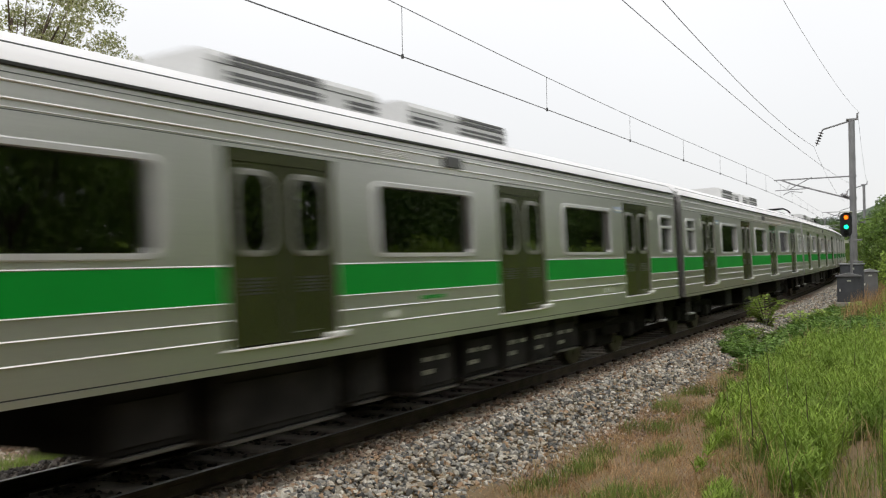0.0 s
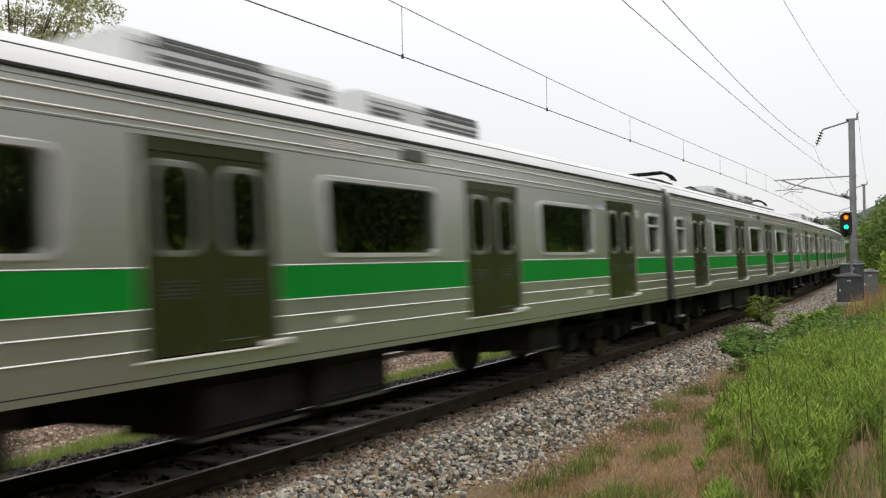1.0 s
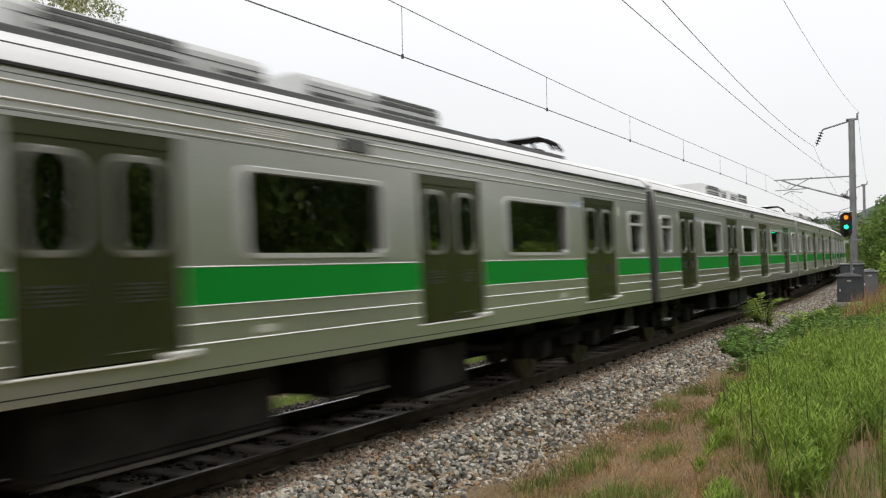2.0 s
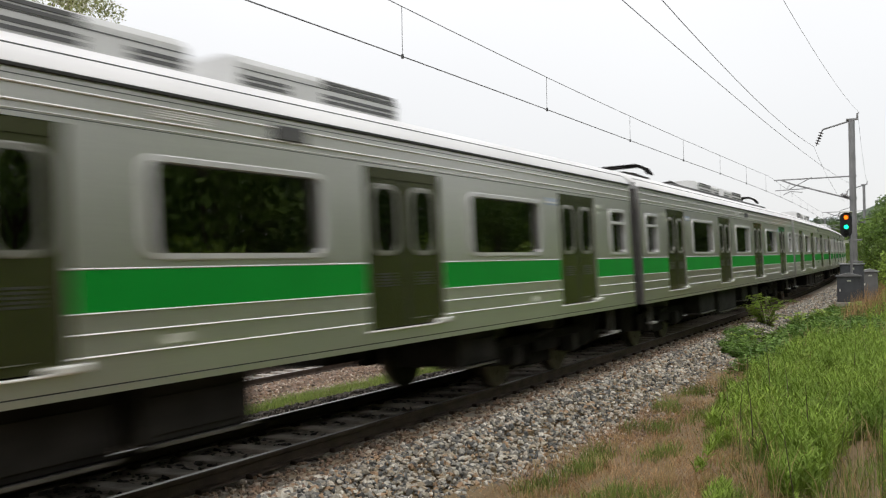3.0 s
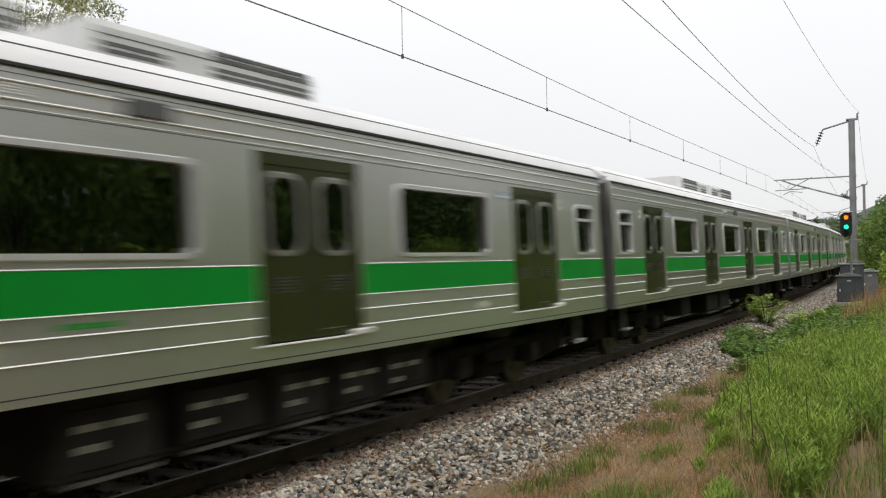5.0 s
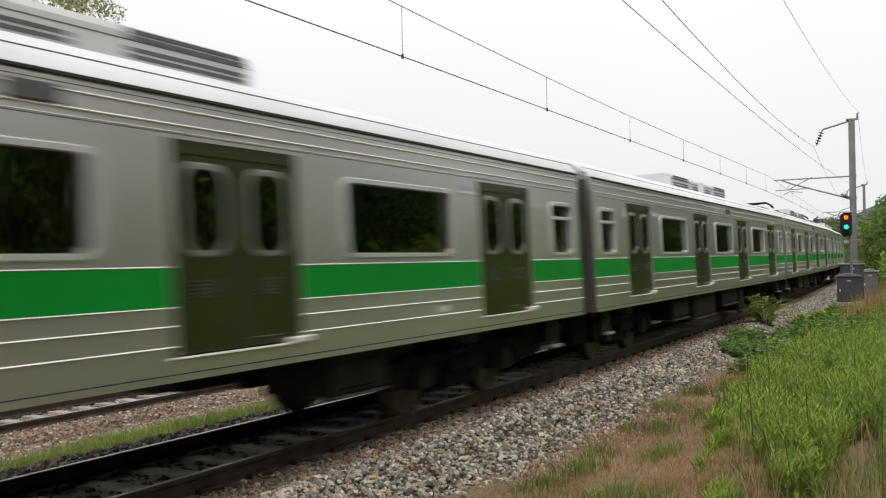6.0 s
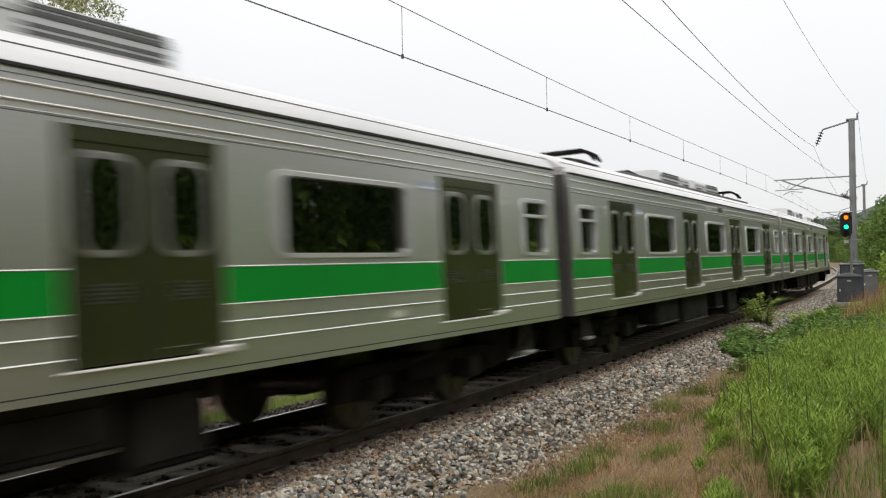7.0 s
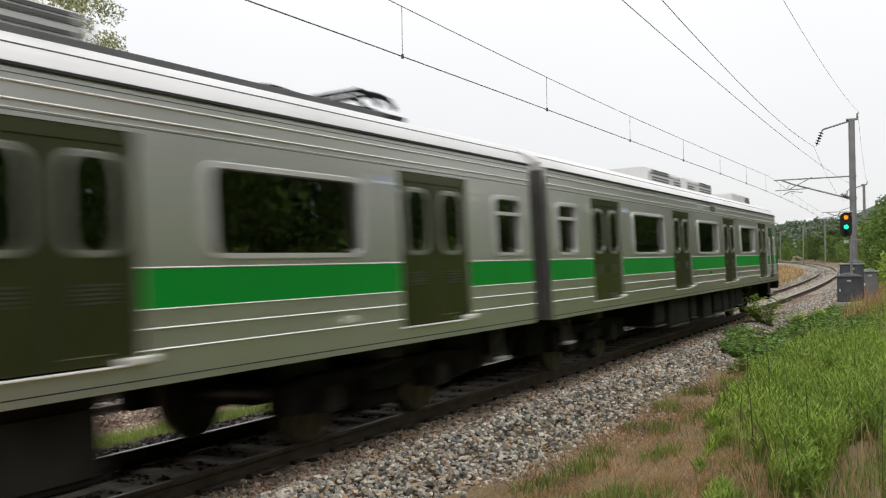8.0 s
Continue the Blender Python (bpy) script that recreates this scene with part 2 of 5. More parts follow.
def ring(bm, yc, zc, w, h, r, t, x0, x1, tz=None):
    """A rounded frame round an opening, t wide at its sides and tz above and below, from x0 (inside) to x1 (outside)."""
    tz = t if tz is None else tz
    o, i = rrect(yc, zc, w, h, r), rrect(yc, zc, w - 2 * t, h - 2 * tz, max(r - t, 0.01))
    vs = [[bm.verts.new((x, *p)) for p in loop] for x, loop in ((x0, o), (x1 - 0.006 * (1 if x1 > x0 else -1), o), (x1, rrect(yc, zc, w - 0.02, h - 0.02, r)), (x1, i), (x0, i))]
    n = len(o)
    for a, b in zip(vs, vs[1:]):
        for k in range(n):
            bm.faces.new((a[k], a[(k + 1) % n], b[(k + 1) % n], b[k]))
    return bm


def sheet(bm, yc, zc, w, h, r, x, t=0.006):
    p = rrect(yc, zc, w, h, r)
    a, b = [bm.verts.new((x, *q)) for q in p], [bm.verts.new((x - t, *q)) for q in p]
    bm.faces.new(a), bm.faces.new(b[::-1])
    for k in range(len(p)):
        bm.faces.new((a[k], b[k], b[(k + 1) % len(p)], a[(k + 1) % len(p)]))
    return bm


# ---------------- the line of the track ----------------
D, L1, LC, K = 6.427, 4.24, 3.50, 0.001275
CANT = radians(2.2385)
STEP = 0.25
S = np.arange(-140, 420, STEP)
TH = np.where(S < L1, 0, np.where(S < L1 + LC, (S - L1) ** 2 / (2 * LC) * K, (S - L1 - LC / 2) * K))
PX = np.cumsum(-np.sin(TH)) * STEP
PY = np.cumsum(np.cos(TH)) * STEP
ZERO = int(140 / STEP)
PX, PY = PX - PX[ZERO] - D, PY - PY[ZERO]


def on_line(s, off=0.0, z=0.0, cant=True):
    """A point beside the track: s along it, off to the right of its middle, z over the rails."""
    if cant:
        off, z = off * math.cos(CANT) - z * math.sin(CANT), off * math.sin(CANT) + z * math.cos(CANT)
    th = float(np.interp(s, S, TH))
    return Vector((float(np.interp(s, S, PX)) + off * math.cos(th), float(np.interp(s, S, PY)) + off * math.sin(th), z))


def line_pose(s, off=0.0, z=0.0, cant=True):
    th = float(np.interp(s, S, TH))
    return Matrix.Translation(on_line(s, off, z, cant)) @ Matrix.Rotation(th, 4, "Z") @ Matrix.Rotation(-CANT if cant else 0, 4, "Y")


# ---------------- ground ----------------
def profile(o):
    """Height of the ground at the offset o from the middle of the near track."""
    xs = [-60, -17, -13.4, -12.2, -7.6, -6.4, -5.2, -4.0, -2.4, -1.55, 1.55, 2.55, 3.3, 5.0, 9.0, 16.0, 60]
    zs = [-0.6, -1.1, -1.5, -1.40, -1.40, -1.18, -0.95, -0.72, -0.48, -0.24, -0.2, -0.4, -0.38, -0.3, -0.1, 0.4, 1.2]
    return float(np.interp(o, xs, zs))


def make_ground():
    offs = np.concatenate([[-2500, -900, -350, -150, -60, -30], np.arange(-16, -1.5, 0.5), [-1.2, 0, 1.2], np.arange(1.5, 6.6, 0.2), np.arange(7, 17, 1.0), [22, 30, 60, 150, 400, 1000, 2500]])
    along = np.concatenate([[-138, -90, -50, -30], np.arange(-20, 50, 0.5), np.arange(50, 120, 3.0), np.arange(120, 400, 15.0), [418]])
    vs, fs = [], []
    w = len(offs)
    for s in along:
        for o in offs:
            p = on_line(s, 0, 0, False)
            th = float(np.interp(s, S, TH))
            big = abs(o) > 100
            a = 0 if big else th
            z = profile(o)
            if abs(o) > 1.7:
                z += 0.05 * noise.noise(Vector((p.x + o, p.y, 0)) * 0.9) + 0.02 * noise.noise(Vector((p.x + o, p.y, 3)) * 3)
            vs.append((p.x + o * math.cos(a), p.y + o * math.sin(a) * (0 if big else 1), z))
    for i in range(len(along) - 1):
        for j in range(w - 1):
            fs.append((i * w + j, i * w + j + 1, (i + 1) * w + j + 1, (i + 1) * w + j))
    # outer skirts to the horizon
    n0 = len(vs)
    vs += [(-4000, -4000, -1.7), (4000, -4000, -1.7), (4000, 4500, -1.7), (-4000, 4500, -1.7)]
    fs.append((n0, n0 + 1, n0 + 2, n0 + 3))
    g = raw("ground", vs, fs, GROUND, smooth=True)
    tagged(g, "dry brownish soil and trodden verge beside the railway", "ground", kind="structure")


make_ground()


def ballast_bed(name, c, half, toe, ztop, ztoe, s0, s1, material, label, rim=0.0):
    vs, fs = [], []
    ss = np.arange(s0, s1, 2.0)
    prof = [(c - toe, ztoe - 0.06), (c - half, ztop + rim), (c - 0.95, ztop + rim), (c - 0.84, ztop), (c, ztop), (c + 0.84, ztop), (c + 0.95, ztop + rim), (c + half, ztop + rim), (c + toe, ztoe - 0.06)]
    w = len(prof)
    for s in ss:
        for o, z in prof:
            vs.append(on_line(s, o, z, False))
    for i in range(len(ss) - 1):
        for j in range(w - 1):
            fs.append((i * w + j, i * w + j + 1, (i + 1) * w + j + 1, (i + 1) * w + j))
    return tagged(raw(name, vs, fs, material), label, "ballast", kind="structure")


ballast_bed("ballast_bed", 0, 1.6, 2.5, -0.205, -0.4, -138, 416, BALLAST, "bed of grey crushed stone under the track")
ballast_bed("ballast_bed", -9.9, 1.5, 2.1, -1.375, -1.46, -138, 416, RBED, "rust-brown crushed stone bed under the second track", 0.07)

# a stone of 12 corners
PHI = (1 + 5 ** 0.5) / 2
D12 = np.array([(-1, PHI, 0), (1, PHI, 0), (-1, -PHI, 0), (1, -PHI, 0), (0, -1, PHI), (0, 1, PHI), (0, -1, -PHI), (0, 1, -PHI), (PHI, 0, -1), (PHI, 0, 1), (-PHI, 0, -1), (-PHI, 0, 1)]) / 1.9
F20 = np.array([(0, 11, 5), (0, 5, 1), (0, 1, 7), (0, 7, 10), (0, 10, 11), (1, 5, 9), (5, 11, 4), (11, 10, 2), (10, 7, 6), (7, 1, 8), (3, 9, 4), (3, 4, 2), (3, 2, 6), (3, 6, 8), (3, 8, 9), (4, 9, 5), (2, 4, 11), (6, 2, 10), (8, 6, 7), (9, 8, 1)])


def stones(name, count, s0, s1, o0, o1, size, material, label, seed, power=1.0, zf=None):
    rng = np.random.default_rng(seed)
    ss = s0 + (s1 - s0) * rng.random(count) ** power
    oo = rng.uniform(o0, o1, count)
    V, F = [], []
    for k in range(count):
        p = on_line(ss[k], oo[k], 0, False)
        r = size * rng.uniform(0.55, 1.3) * (1 + max(0, ss[k] - 22) * 0.012)
        z = (zf or profile)(oo[k]) + r * 0.35 * rng.random() + 0.01
        q = D12 * rng.uniform(0.5, 1.4, (12, 1)) * rng.uniform(0.55, 1.3, 3) * r
        a = rng.uniform(0, 6.28)
        c, d = math.cos(a), math.sin(a)
        V.append(np.column_stack((q[:, 0] * c - q[:, 1] * d + p.x, q[:, 0] * d + q[:, 1] * c + p.y, q[:, 2] * 0.8 + z)))
        F.append(F20 + 12 * k)
    ob = raw(name, np.concatenate(V).tolist(), np.concatenate(F).tolist(), material)
    return tagged(ob, label, "ballast stones", kind="stuff")


def bed_z(o):
    if o > 0:
        return float(np.interp(o, [0, 0.7, 1.2, 1.45, 1.7, 2.55], [-0.262, -0.245, -0.18, -0.115, -0.12, -0.43]))
    return float(np.interp(-o, [0, 1.2, 1.5, 1.65, 2.55], [-0.225, -0.24, -0.20, -0.20, -0.46]))


stones("ballast_stones", 32000, 4.5, 62, 1.30, 2.75, 0.030, STONE, "loose pale grey and tan crushed stone shoulder", 1, 1.7, bed_z)
stones("ballast_stones", 3600, 4.0, 40, -0.68, 0.68, 0.034, DSTONE, "dusty crushed stone between the rails, darkened with the train's shade", 2, 1.6, bed_z)
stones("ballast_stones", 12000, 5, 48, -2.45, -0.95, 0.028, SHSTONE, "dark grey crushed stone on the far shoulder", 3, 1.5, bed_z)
stones("ballast_stones", 3600, 4.5, 45, 0.90, 1.55, 0.024, RSTONE, "brown stones by the sleeper ends", 5, 1.5, lambda o: -0.165 + 0.039 * o)
stones("ballast_stones", 5200, 5, 45, 2.45, 3.05, 0.022, RSTONE, "small stones strewn into the dry verge", 6, 1.5, lambda o: profile(o) - 0.005)
stones("ballast_stones", 26000, 7, 34, -11.2, -4.9, 0.034, RSTONE, "brownish rust-stained crushed stone beside the second track", 4, 1.5, lambda o: float(np.interp(o, [-11.2, -10.85, -10.7, -9.1, -8.95, -8.4, -7.7, -6.4, -4.9], [-1.31, -1.31, -1.38, -1.38, -1.31, -1.31, -1.39, -1.17, -0.91])))
stones("ballast_stones", 6000, 45, 130, -2.3, 2.5, 0.030, STONE, "pale crushed stone along the far curve", 7, 1.2, lambda o: -0.19 - 0.2 * max(0.0, abs(o) - 1.6))


# ---------------- tracks ----------------
RAIL_P = [(-0.065, -0.155), (0.065, -0.155), (0.06, -0.14), (0.012, -0.125), (0.010, -0.05), (0.034, -0.04), (0.035, -0.012), (0.028, 0.0), (-0.028, 0.0), (-0.035, -0.012), (-0.034, -0.04), (-0.010, -0.05), (-0.012, -0.125), (-0.06, -0.14)]


def make_track(c, drop, s0, s1, cant, label, dense):
    track = tagged(new("railway_track"), label, "track", kind="structure")
    ss = np.concatenate([np.arange(s0, 120, 1.0), np.arange(120, s1, 4.0)])
    n = len(RAIL_P)
    for side in (0.75, -0.75):
        vs, fs = [], []
        for s in ss:
            for a, z in RAIL_P:
                vs.append(on_line(s, c + side + a, z - drop, cant))
        for i in range(len(ss) - 1):
            for j in range(n):
                fs.append((i * n + j, i * n + (j + 1) % n, (i + 1) * n + (j + 1) % n, (i + 1) * n + j))
        r = raw("rail", vs, fs, RAILM, track)
        r.data.materials.append(RAILTOP)
        for p in r.data.polygons:
            if p.index % n == 7:
                p.material_index = 1
    slab = B((-1.25, 1.25, -0.12, 0.12, -0.33, -0.16), bev=0.025)
    me = bpy.data.meshes.new("sleeper")
    slab.to_mesh(me), slab.free()
    me.materials.append(SLEEP if cant else SLEEP2)
    cb = B(*[(x + d - 0.035, x + d + 0.035, -0.06, 0.06, -0.165, -0.115) for x in (-0.75, 0.75) for d in (-0.1, 0.1)], bev=0.012)
    ce = bpy.data.meshes.new("rail_clip")
    cb.to_mesh(ce), cb.free()
    ce.materials.append(CLIP)
    for i in range(dense):
        m = line_pose(2.0 + 0.62 * i, c, -drop, cant)
        for nm, d in (("sleeper", me), ("rail_clip", ce)):
            o = new(nm, d)
            o.parent = track
            o.matrix_basis = m
    return track


make_track(0, 0, -100, 400, True, "curved railway track with rusty rails on concrete sleepers", 140)
make_track(-9.9, 1.15, -60, 200, False, "rusty second track with pale concrete sleepers beyond the grass strip", 60)

# brown fines that bury the sleeper ends on the near side
fv, ff = [], []
fs = np.arange(2, 70, 0.25)
fo = (0.84, 0.98, 1.12, 1.26, 1.40, 1.56)
for s in fs:
    for k, o in enumerate(fo):
        z = (-0.205, -0.182, -0.178, -0.180, -0.195, -0.27)[k] + 0.045 * noise.noise(Vector((o * 5, float(s) * 2.2, 1.0)))
        fv.append(on_line(float(s), o, z, True))
for i in range(len(fs) - 1):
    for j in range(5):
        a = 6 * i + j
        ff.append((a, a + 1, a + 7, a + 6))
tagged(raw("ballast_fines", fv, ff, FINES, smooth=True), "brown dust and fines over the sleeper ends", "ballast", kind="structure")



# ---------------- the train ----------------
ZB, ZD, ZT, ZG = 0.905, 1.072, 2.685, 3.02
DOORS = (-7.24, -2.41, 2.41, 7.24)
WINS = (-4.83, 0.0, 4.83)
ENDW = 9.04
DW = 0.725  # half the width of a doorway
ZS = 0.985
HALF = 9.74


def wall_pieces(bm, openings, y0, y1, z0, z1, x0, x1):
    """A plate with openings, as one connected mesh."""
    ys = sorted({y0, y1, *[v for o in openings for v in o[:2]]})
    zs = sorted({z0, z1, *[v for o in openings for v in o[2:]]})
    full = lambda i, j: 0 <= i < len(ys) - 1 and 0 <= j < len(zs) - 1 and not any(o[0] <= (ys[i] + ys[i + 1]) / 2 <= o[1] and o[2] <= (zs[j] + zs[j + 1]) / 2 <= o[3] for o in openings)
    made = {}

    def v(x, i, j):
        if (x, i, j) not in made:
            made[x, i, j] = bm.verts.new((x, ys[i], zs[j]))
        return made[x, i, j]

    for i in range(len(ys) - 1):
        for j in range(len(zs) - 1):
            if not full(i, j):
                continue
            bm.faces.new((v(x1, i, j), v(x1, i + 1, j), v(x1, i + 1, j + 1), v(x1, i, j + 1)))
            bm.faces.new((v(x0, i, j), v(x0, i, j + 1), v(x0, i + 1, j + 1), v(x0, i + 1, j)))
            for di, dj, p, q in ((-1, 0, (i, j), (i, j + 1)), (1, 0, (i + 1, j + 1), (i + 1, j)), (0, -1, (i + 1, j), (i, j)), (0, 1, (i, j + 1), (i + 1, j + 1))):
                if not full(i + di, j + dj):
                    bm.faces.new((v(x1, *p), v(x1, *q), v(x0, *q), v(x0, *p)))
    bmesh.ops.recalc_face_normals(bm, faces=bm.faces[:])
    return bm


def bead(sx, a, b, z, h, p):
    """A raised bead whose upper face slopes to the sky."""
    bm = bmesh.new()
    ends = [[bm.verts.new((sx * x, y, q)) for x, q in ((1.5602, z + h * 0.6), (1.5602 + p, z - h * 0.1), (1.5602 + p * 0.9, z - h * 0.35), (1.5602, z - h * 0.4))] for y in (a, b)]
    for k in range(4):
        bm.faces.new((ends[0][k], ends[0][(k + 1) % 4], ends[1][(k + 1) % 4], ends[1][k]))
    bm.faces.new(ends[0]), bm.faces.new(ends[1][::-1])
    bmesh.ops.recalc_face_normals(bm, faces=bm.faces[:])
    return bm


def side_parts(car, sx, ends, lettered):
    """One side of a car: sx is 1 or -1; ends are the middles of the small end windows."""
    lo, hi = sorted((sx * 1.49, sx * 1.56))
    op = [(d - DW, d + DW, ZD, ZT) for d in DOORS]
    op += [(w - 0.97, w + 0.97, 1.835, 2.505) for w in WINS] + [(w - 0.345, w + 0.345, 1.835, 2.505) for w in ends]
    part("side_wall", wall_pieces(bmesh.new(), op, -HALF, HALF, ZB, ZG, lo, hi), STEEL, car, "brushed stainless steel side wall")
    # runs between the doors
    runs, at = [], -HALF
    for d in DOORS:
        runs.append((at, d - DW - 0.02))
        at = d + DW + 0.02
    runs.append((at, HALF))
    for z, h, p in ((1.156, 0.011, 0.013), (1.305, 0.011, 0.013), (1.441, 0.011, 0.013), (1.736, 0.009, 0.008)):
        for a, b in runs:
            part("bead", bead(sx, a, b, z, h, p), STEEL2, car, "raised steel bead, coloured white for its sky gleam")
    for z, h, p in ((2.734, 0.008, 0.007), (2.788, 0.016, 0.018), (2.900, 0.016, 0.018)):
        part("bead", bead(sx, -HALF, HALF, z, h, p), STEEL2, car, "raised steel bead, coloured white for its sky gleam")
    for a, b in runs:
        part("green_band", B((*sorted((sx * 1.5602, sx * 1.5635)), a, b, 1.447, 1.728)), GREEN, car, "deep green band")
    # the gutter's black paints the shadow line below the roof edge
    part("gutter", B((*sorted((sx * 1.5602, sx * 1.582)), -HALF, HALF, 2.990, 3.014), bev=0.004), DARKGAP, car, "rain gutter, blackened as the shade line under the roof")
    for z in (2.946, 2.716):
        part("panel_joint", B((*sorted((sx * 1.5602, sx * 1.5622)), -HALF, HALF, z, z + 0.006)), LOUV, car)
    part("sill_rail", B((*sorted((sx * 1.5605, sx * 1.572)), -HALF, HALF, ZB, 0.951)), STEEL, car)
    part("groove", B((*sorted((sx * 1.5605, sx * 1.564)), -HALF, HALF, 0.953, 0.962)), DARKGAP, car)
    for w in WINS:
        f = part("window_frame", ring(bmesh.new(), w, 2.17, 2.13, 0.765, 0.16, 0.088, sx * 1.515, sx * 1.578, 0.050), FRAMEM, car, "rounded aluminium window frame")
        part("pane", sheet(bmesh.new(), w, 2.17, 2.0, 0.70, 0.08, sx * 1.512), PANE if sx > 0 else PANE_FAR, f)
    for w in ends:
        f = part("window_frame", ring(bmesh.new(), w, 2.17, 0.86, 0.765, 0.15, 0.088, sx * 1.515, sx * 1.578, 0.050), FRAMEM, car, "rounded aluminium window frame")
        part("pane", sheet(bmesh.new(), w, 2.17, 0.74, 0.70, 0.08, sx * 1.512), PANE_DOOR, f)
        part("transom", B((*sorted((sx * 1.528, sx * 1.572)), w - 0.345, w + 0.345, 2.30, 2.345), bev=0.005), FRAMEM, f)
    for i, d in enumerate(DOORS):
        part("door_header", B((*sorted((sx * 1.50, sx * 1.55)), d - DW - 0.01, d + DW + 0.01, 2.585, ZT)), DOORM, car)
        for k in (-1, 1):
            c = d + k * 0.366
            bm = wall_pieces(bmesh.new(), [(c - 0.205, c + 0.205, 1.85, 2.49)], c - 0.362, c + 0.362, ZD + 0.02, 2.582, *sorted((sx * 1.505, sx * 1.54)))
            leaf = part("door_leaf", bm, DOORM, car, "smooth steel sliding door leaf, reflected dark greenery in its colour")
            part("pane", sheet(bmesh.new(), c, 2.17, 0.44, 0.66, 0.10, sx * 1.532), PANE_DOOR, leaf)
            part("window_frame", ring(bmesh.new(), c, 2.17, 0.52, 0.72, 0.16, 0.05, sx * 1.536, sx * 1.551), DFRAME, leaf, "rounded dull steel window rim")
            if k > 0:
                part("kick_bar", B((*sorted((sx * 1.541, sx * 1.548)), c - 0.25, c + 0.05, ZD + 0.085, ZD + 0.091)), DFRAME, leaf)
            part("seal", B((*sorted((sx * 1.541, sx * 1.546)), d + k * 0.004 - 0.004, d + k * 0.004 + 0.004, ZD + 0.02, 2.58)), DARKGAP, leaf)
            part("notice", B(*[(*sorted((sx * 1.5405, sx * 1.5425)), c - 0.16, c + 0.16, 1.50 + 0.03 * q, 1.517 + 0.03 * q) for q in range(5)]), NOTICE, leaf, "faded grey notice lines")
        part("door_sill", B((*sorted((sx * 1.50, sx * 1.585)), d - DW - 0.03, d + DW + 0.03, ZD - 0.008, ZD + 0.006), bev=0.003), STEEL2, car, "bright door sill")
        part("sill_end", B((*sorted((sx * 1.55, sx * 1.60)), d + 0.52, d + 0.82, ZD - 0.005, ZD + 0.055), bev=0.015), WHITEP, car, "white cover at the end of the sill")
        if i in (0, 3):
            g = 1 if i else -1
            y0, y1 = sorted((d + g * 0.78, d + g * 0.98))
            for z in (2.44, 2.53):
                part("sign_plate", B((*sorted((sx * 1.5605, sx * 1.564)), y0, y1, z, z + 0.06)), PALE, car)
            y0, y1 = sorted((d - g * 0.78, d - g * 1.18))
            part("sign_plate", B((*sorted((sx * 1.5605, sx * 1.564)), y0, y1, 2.50, 2.60)), BLUEL, car, "blue and white notice strip")
            part("sign_plate", B((*sorted((sx * 1.5645, sx * 1.567)), y0, y1, 2.525, 2.55)), WHITEP, car)
    # vent, lamps and labels by the middle window
    part("vent", B(*[(*sorted((sx * 1.5605, sx * 1.57)), -0.95, -0.38, z, z + 0.009) for z in np.arange(2.82, 2.9, 0.018)]), STEEL2, car, "small louvred vent")
    part("side_lamp", B((*sorted((sx * 1.5605, sx * 1.585)), 0.37, 0.80, 2.80, 2.925), bev=0.01), LOUV, car, "dark side display")
    part("maker_plate", B((*sorted((sx * 1.5605, sx * 1.5645)), -0.9, -0.66, 1.19, 1.255)), PALE, car)
    part("maker_plate", B((*sorted((sx * 1.5605, sx * 1.5645)), 5.45, 5.72, 1.185, 1.255)), PALE, car)
    if lettered:
        part("mark", B(*[(*sorted((sx * 1.5605, sx * 1.5635)), -0.22 + 0.1 * k, -0.22 + 0.1 * k + 0.075, 1.345, 1.385) for k in range(5)]), GREEN, car, "small green lettering bars")


ROOF_P = [(1.574, 3.018), (1.535, 3.085), (1.475, 3.15), (1.385, 3.22), (1.24, 3.30), (1.0, 3.38), (0.65, 3.44), (0.3, 3.47)]


def roof_mesh():
    full = ROOF_P + [(-x, z) for x, z in ROOF_P[::-1]]
    bm = bmesh.new()
    ys = [-HALF, -HALF + 0.05, HALF - 0.05, HALF]
    rows = []
    for k, y in enumerate(ys):
        dz = 0.03 if k in (0, 3) else 0
        rows.append([bm.verts.new((x * (1 - dz), y, z - dz)) for x, z in full])
    for a, b in zip(rows, rows[1:]):
        for i in range(len(full) - 1):
            f = bm.faces.new((a[i], a[i + 1], b[i + 1], b[i]))
            f.smooth = True
    bm.faces.new(rows[0]), bm.faces.new(rows[-1][::-1])
    return bm


def ac_unit(car, y0, y1, zones):
    w, z0, z1 = 1.0, 3.36, 3.685
    bm = bmesh.new()
    prof = [(w, z0), (w, z1 - 0.09), (w - 0.06, z1 - 0.02), (w - 0.2, z1), (-w + 0.2, z1), (-w + 0.06, z1 - 0.02), (-w, z1 - 0.09), (-w, z0)]
    a, b = [bm.verts.new((x, y0 + (0.05 if z > z0 else 0), z)) for x, z in prof], [bm.verts.new((x, y1, z)) for x, z in prof]
    for i in range(7):
        bm.faces.new((a[i], a[i + 1], b[i + 1], b[i]))
    bm.faces.new(a[::-1]), bm.faces.new(b)
    unit = part("air_conditioner", bm, ACM, car, "pale grey roof air conditioning unit with louvres")
    for (p, q, zs) in zones:
        for z in zs:
            for sx in (1, -1):
                part("louvre", B((*sorted((sx * (w - 0.005), sx * (w + 0.006))), p, q, z, z + 0.032)), LOUV, unit, "dark louvre slot")
    part("seam", B((w + 0.0005, w + 0.003, y0 + 0.05, y1, 3.535, 3.545)), LOUV, unit)


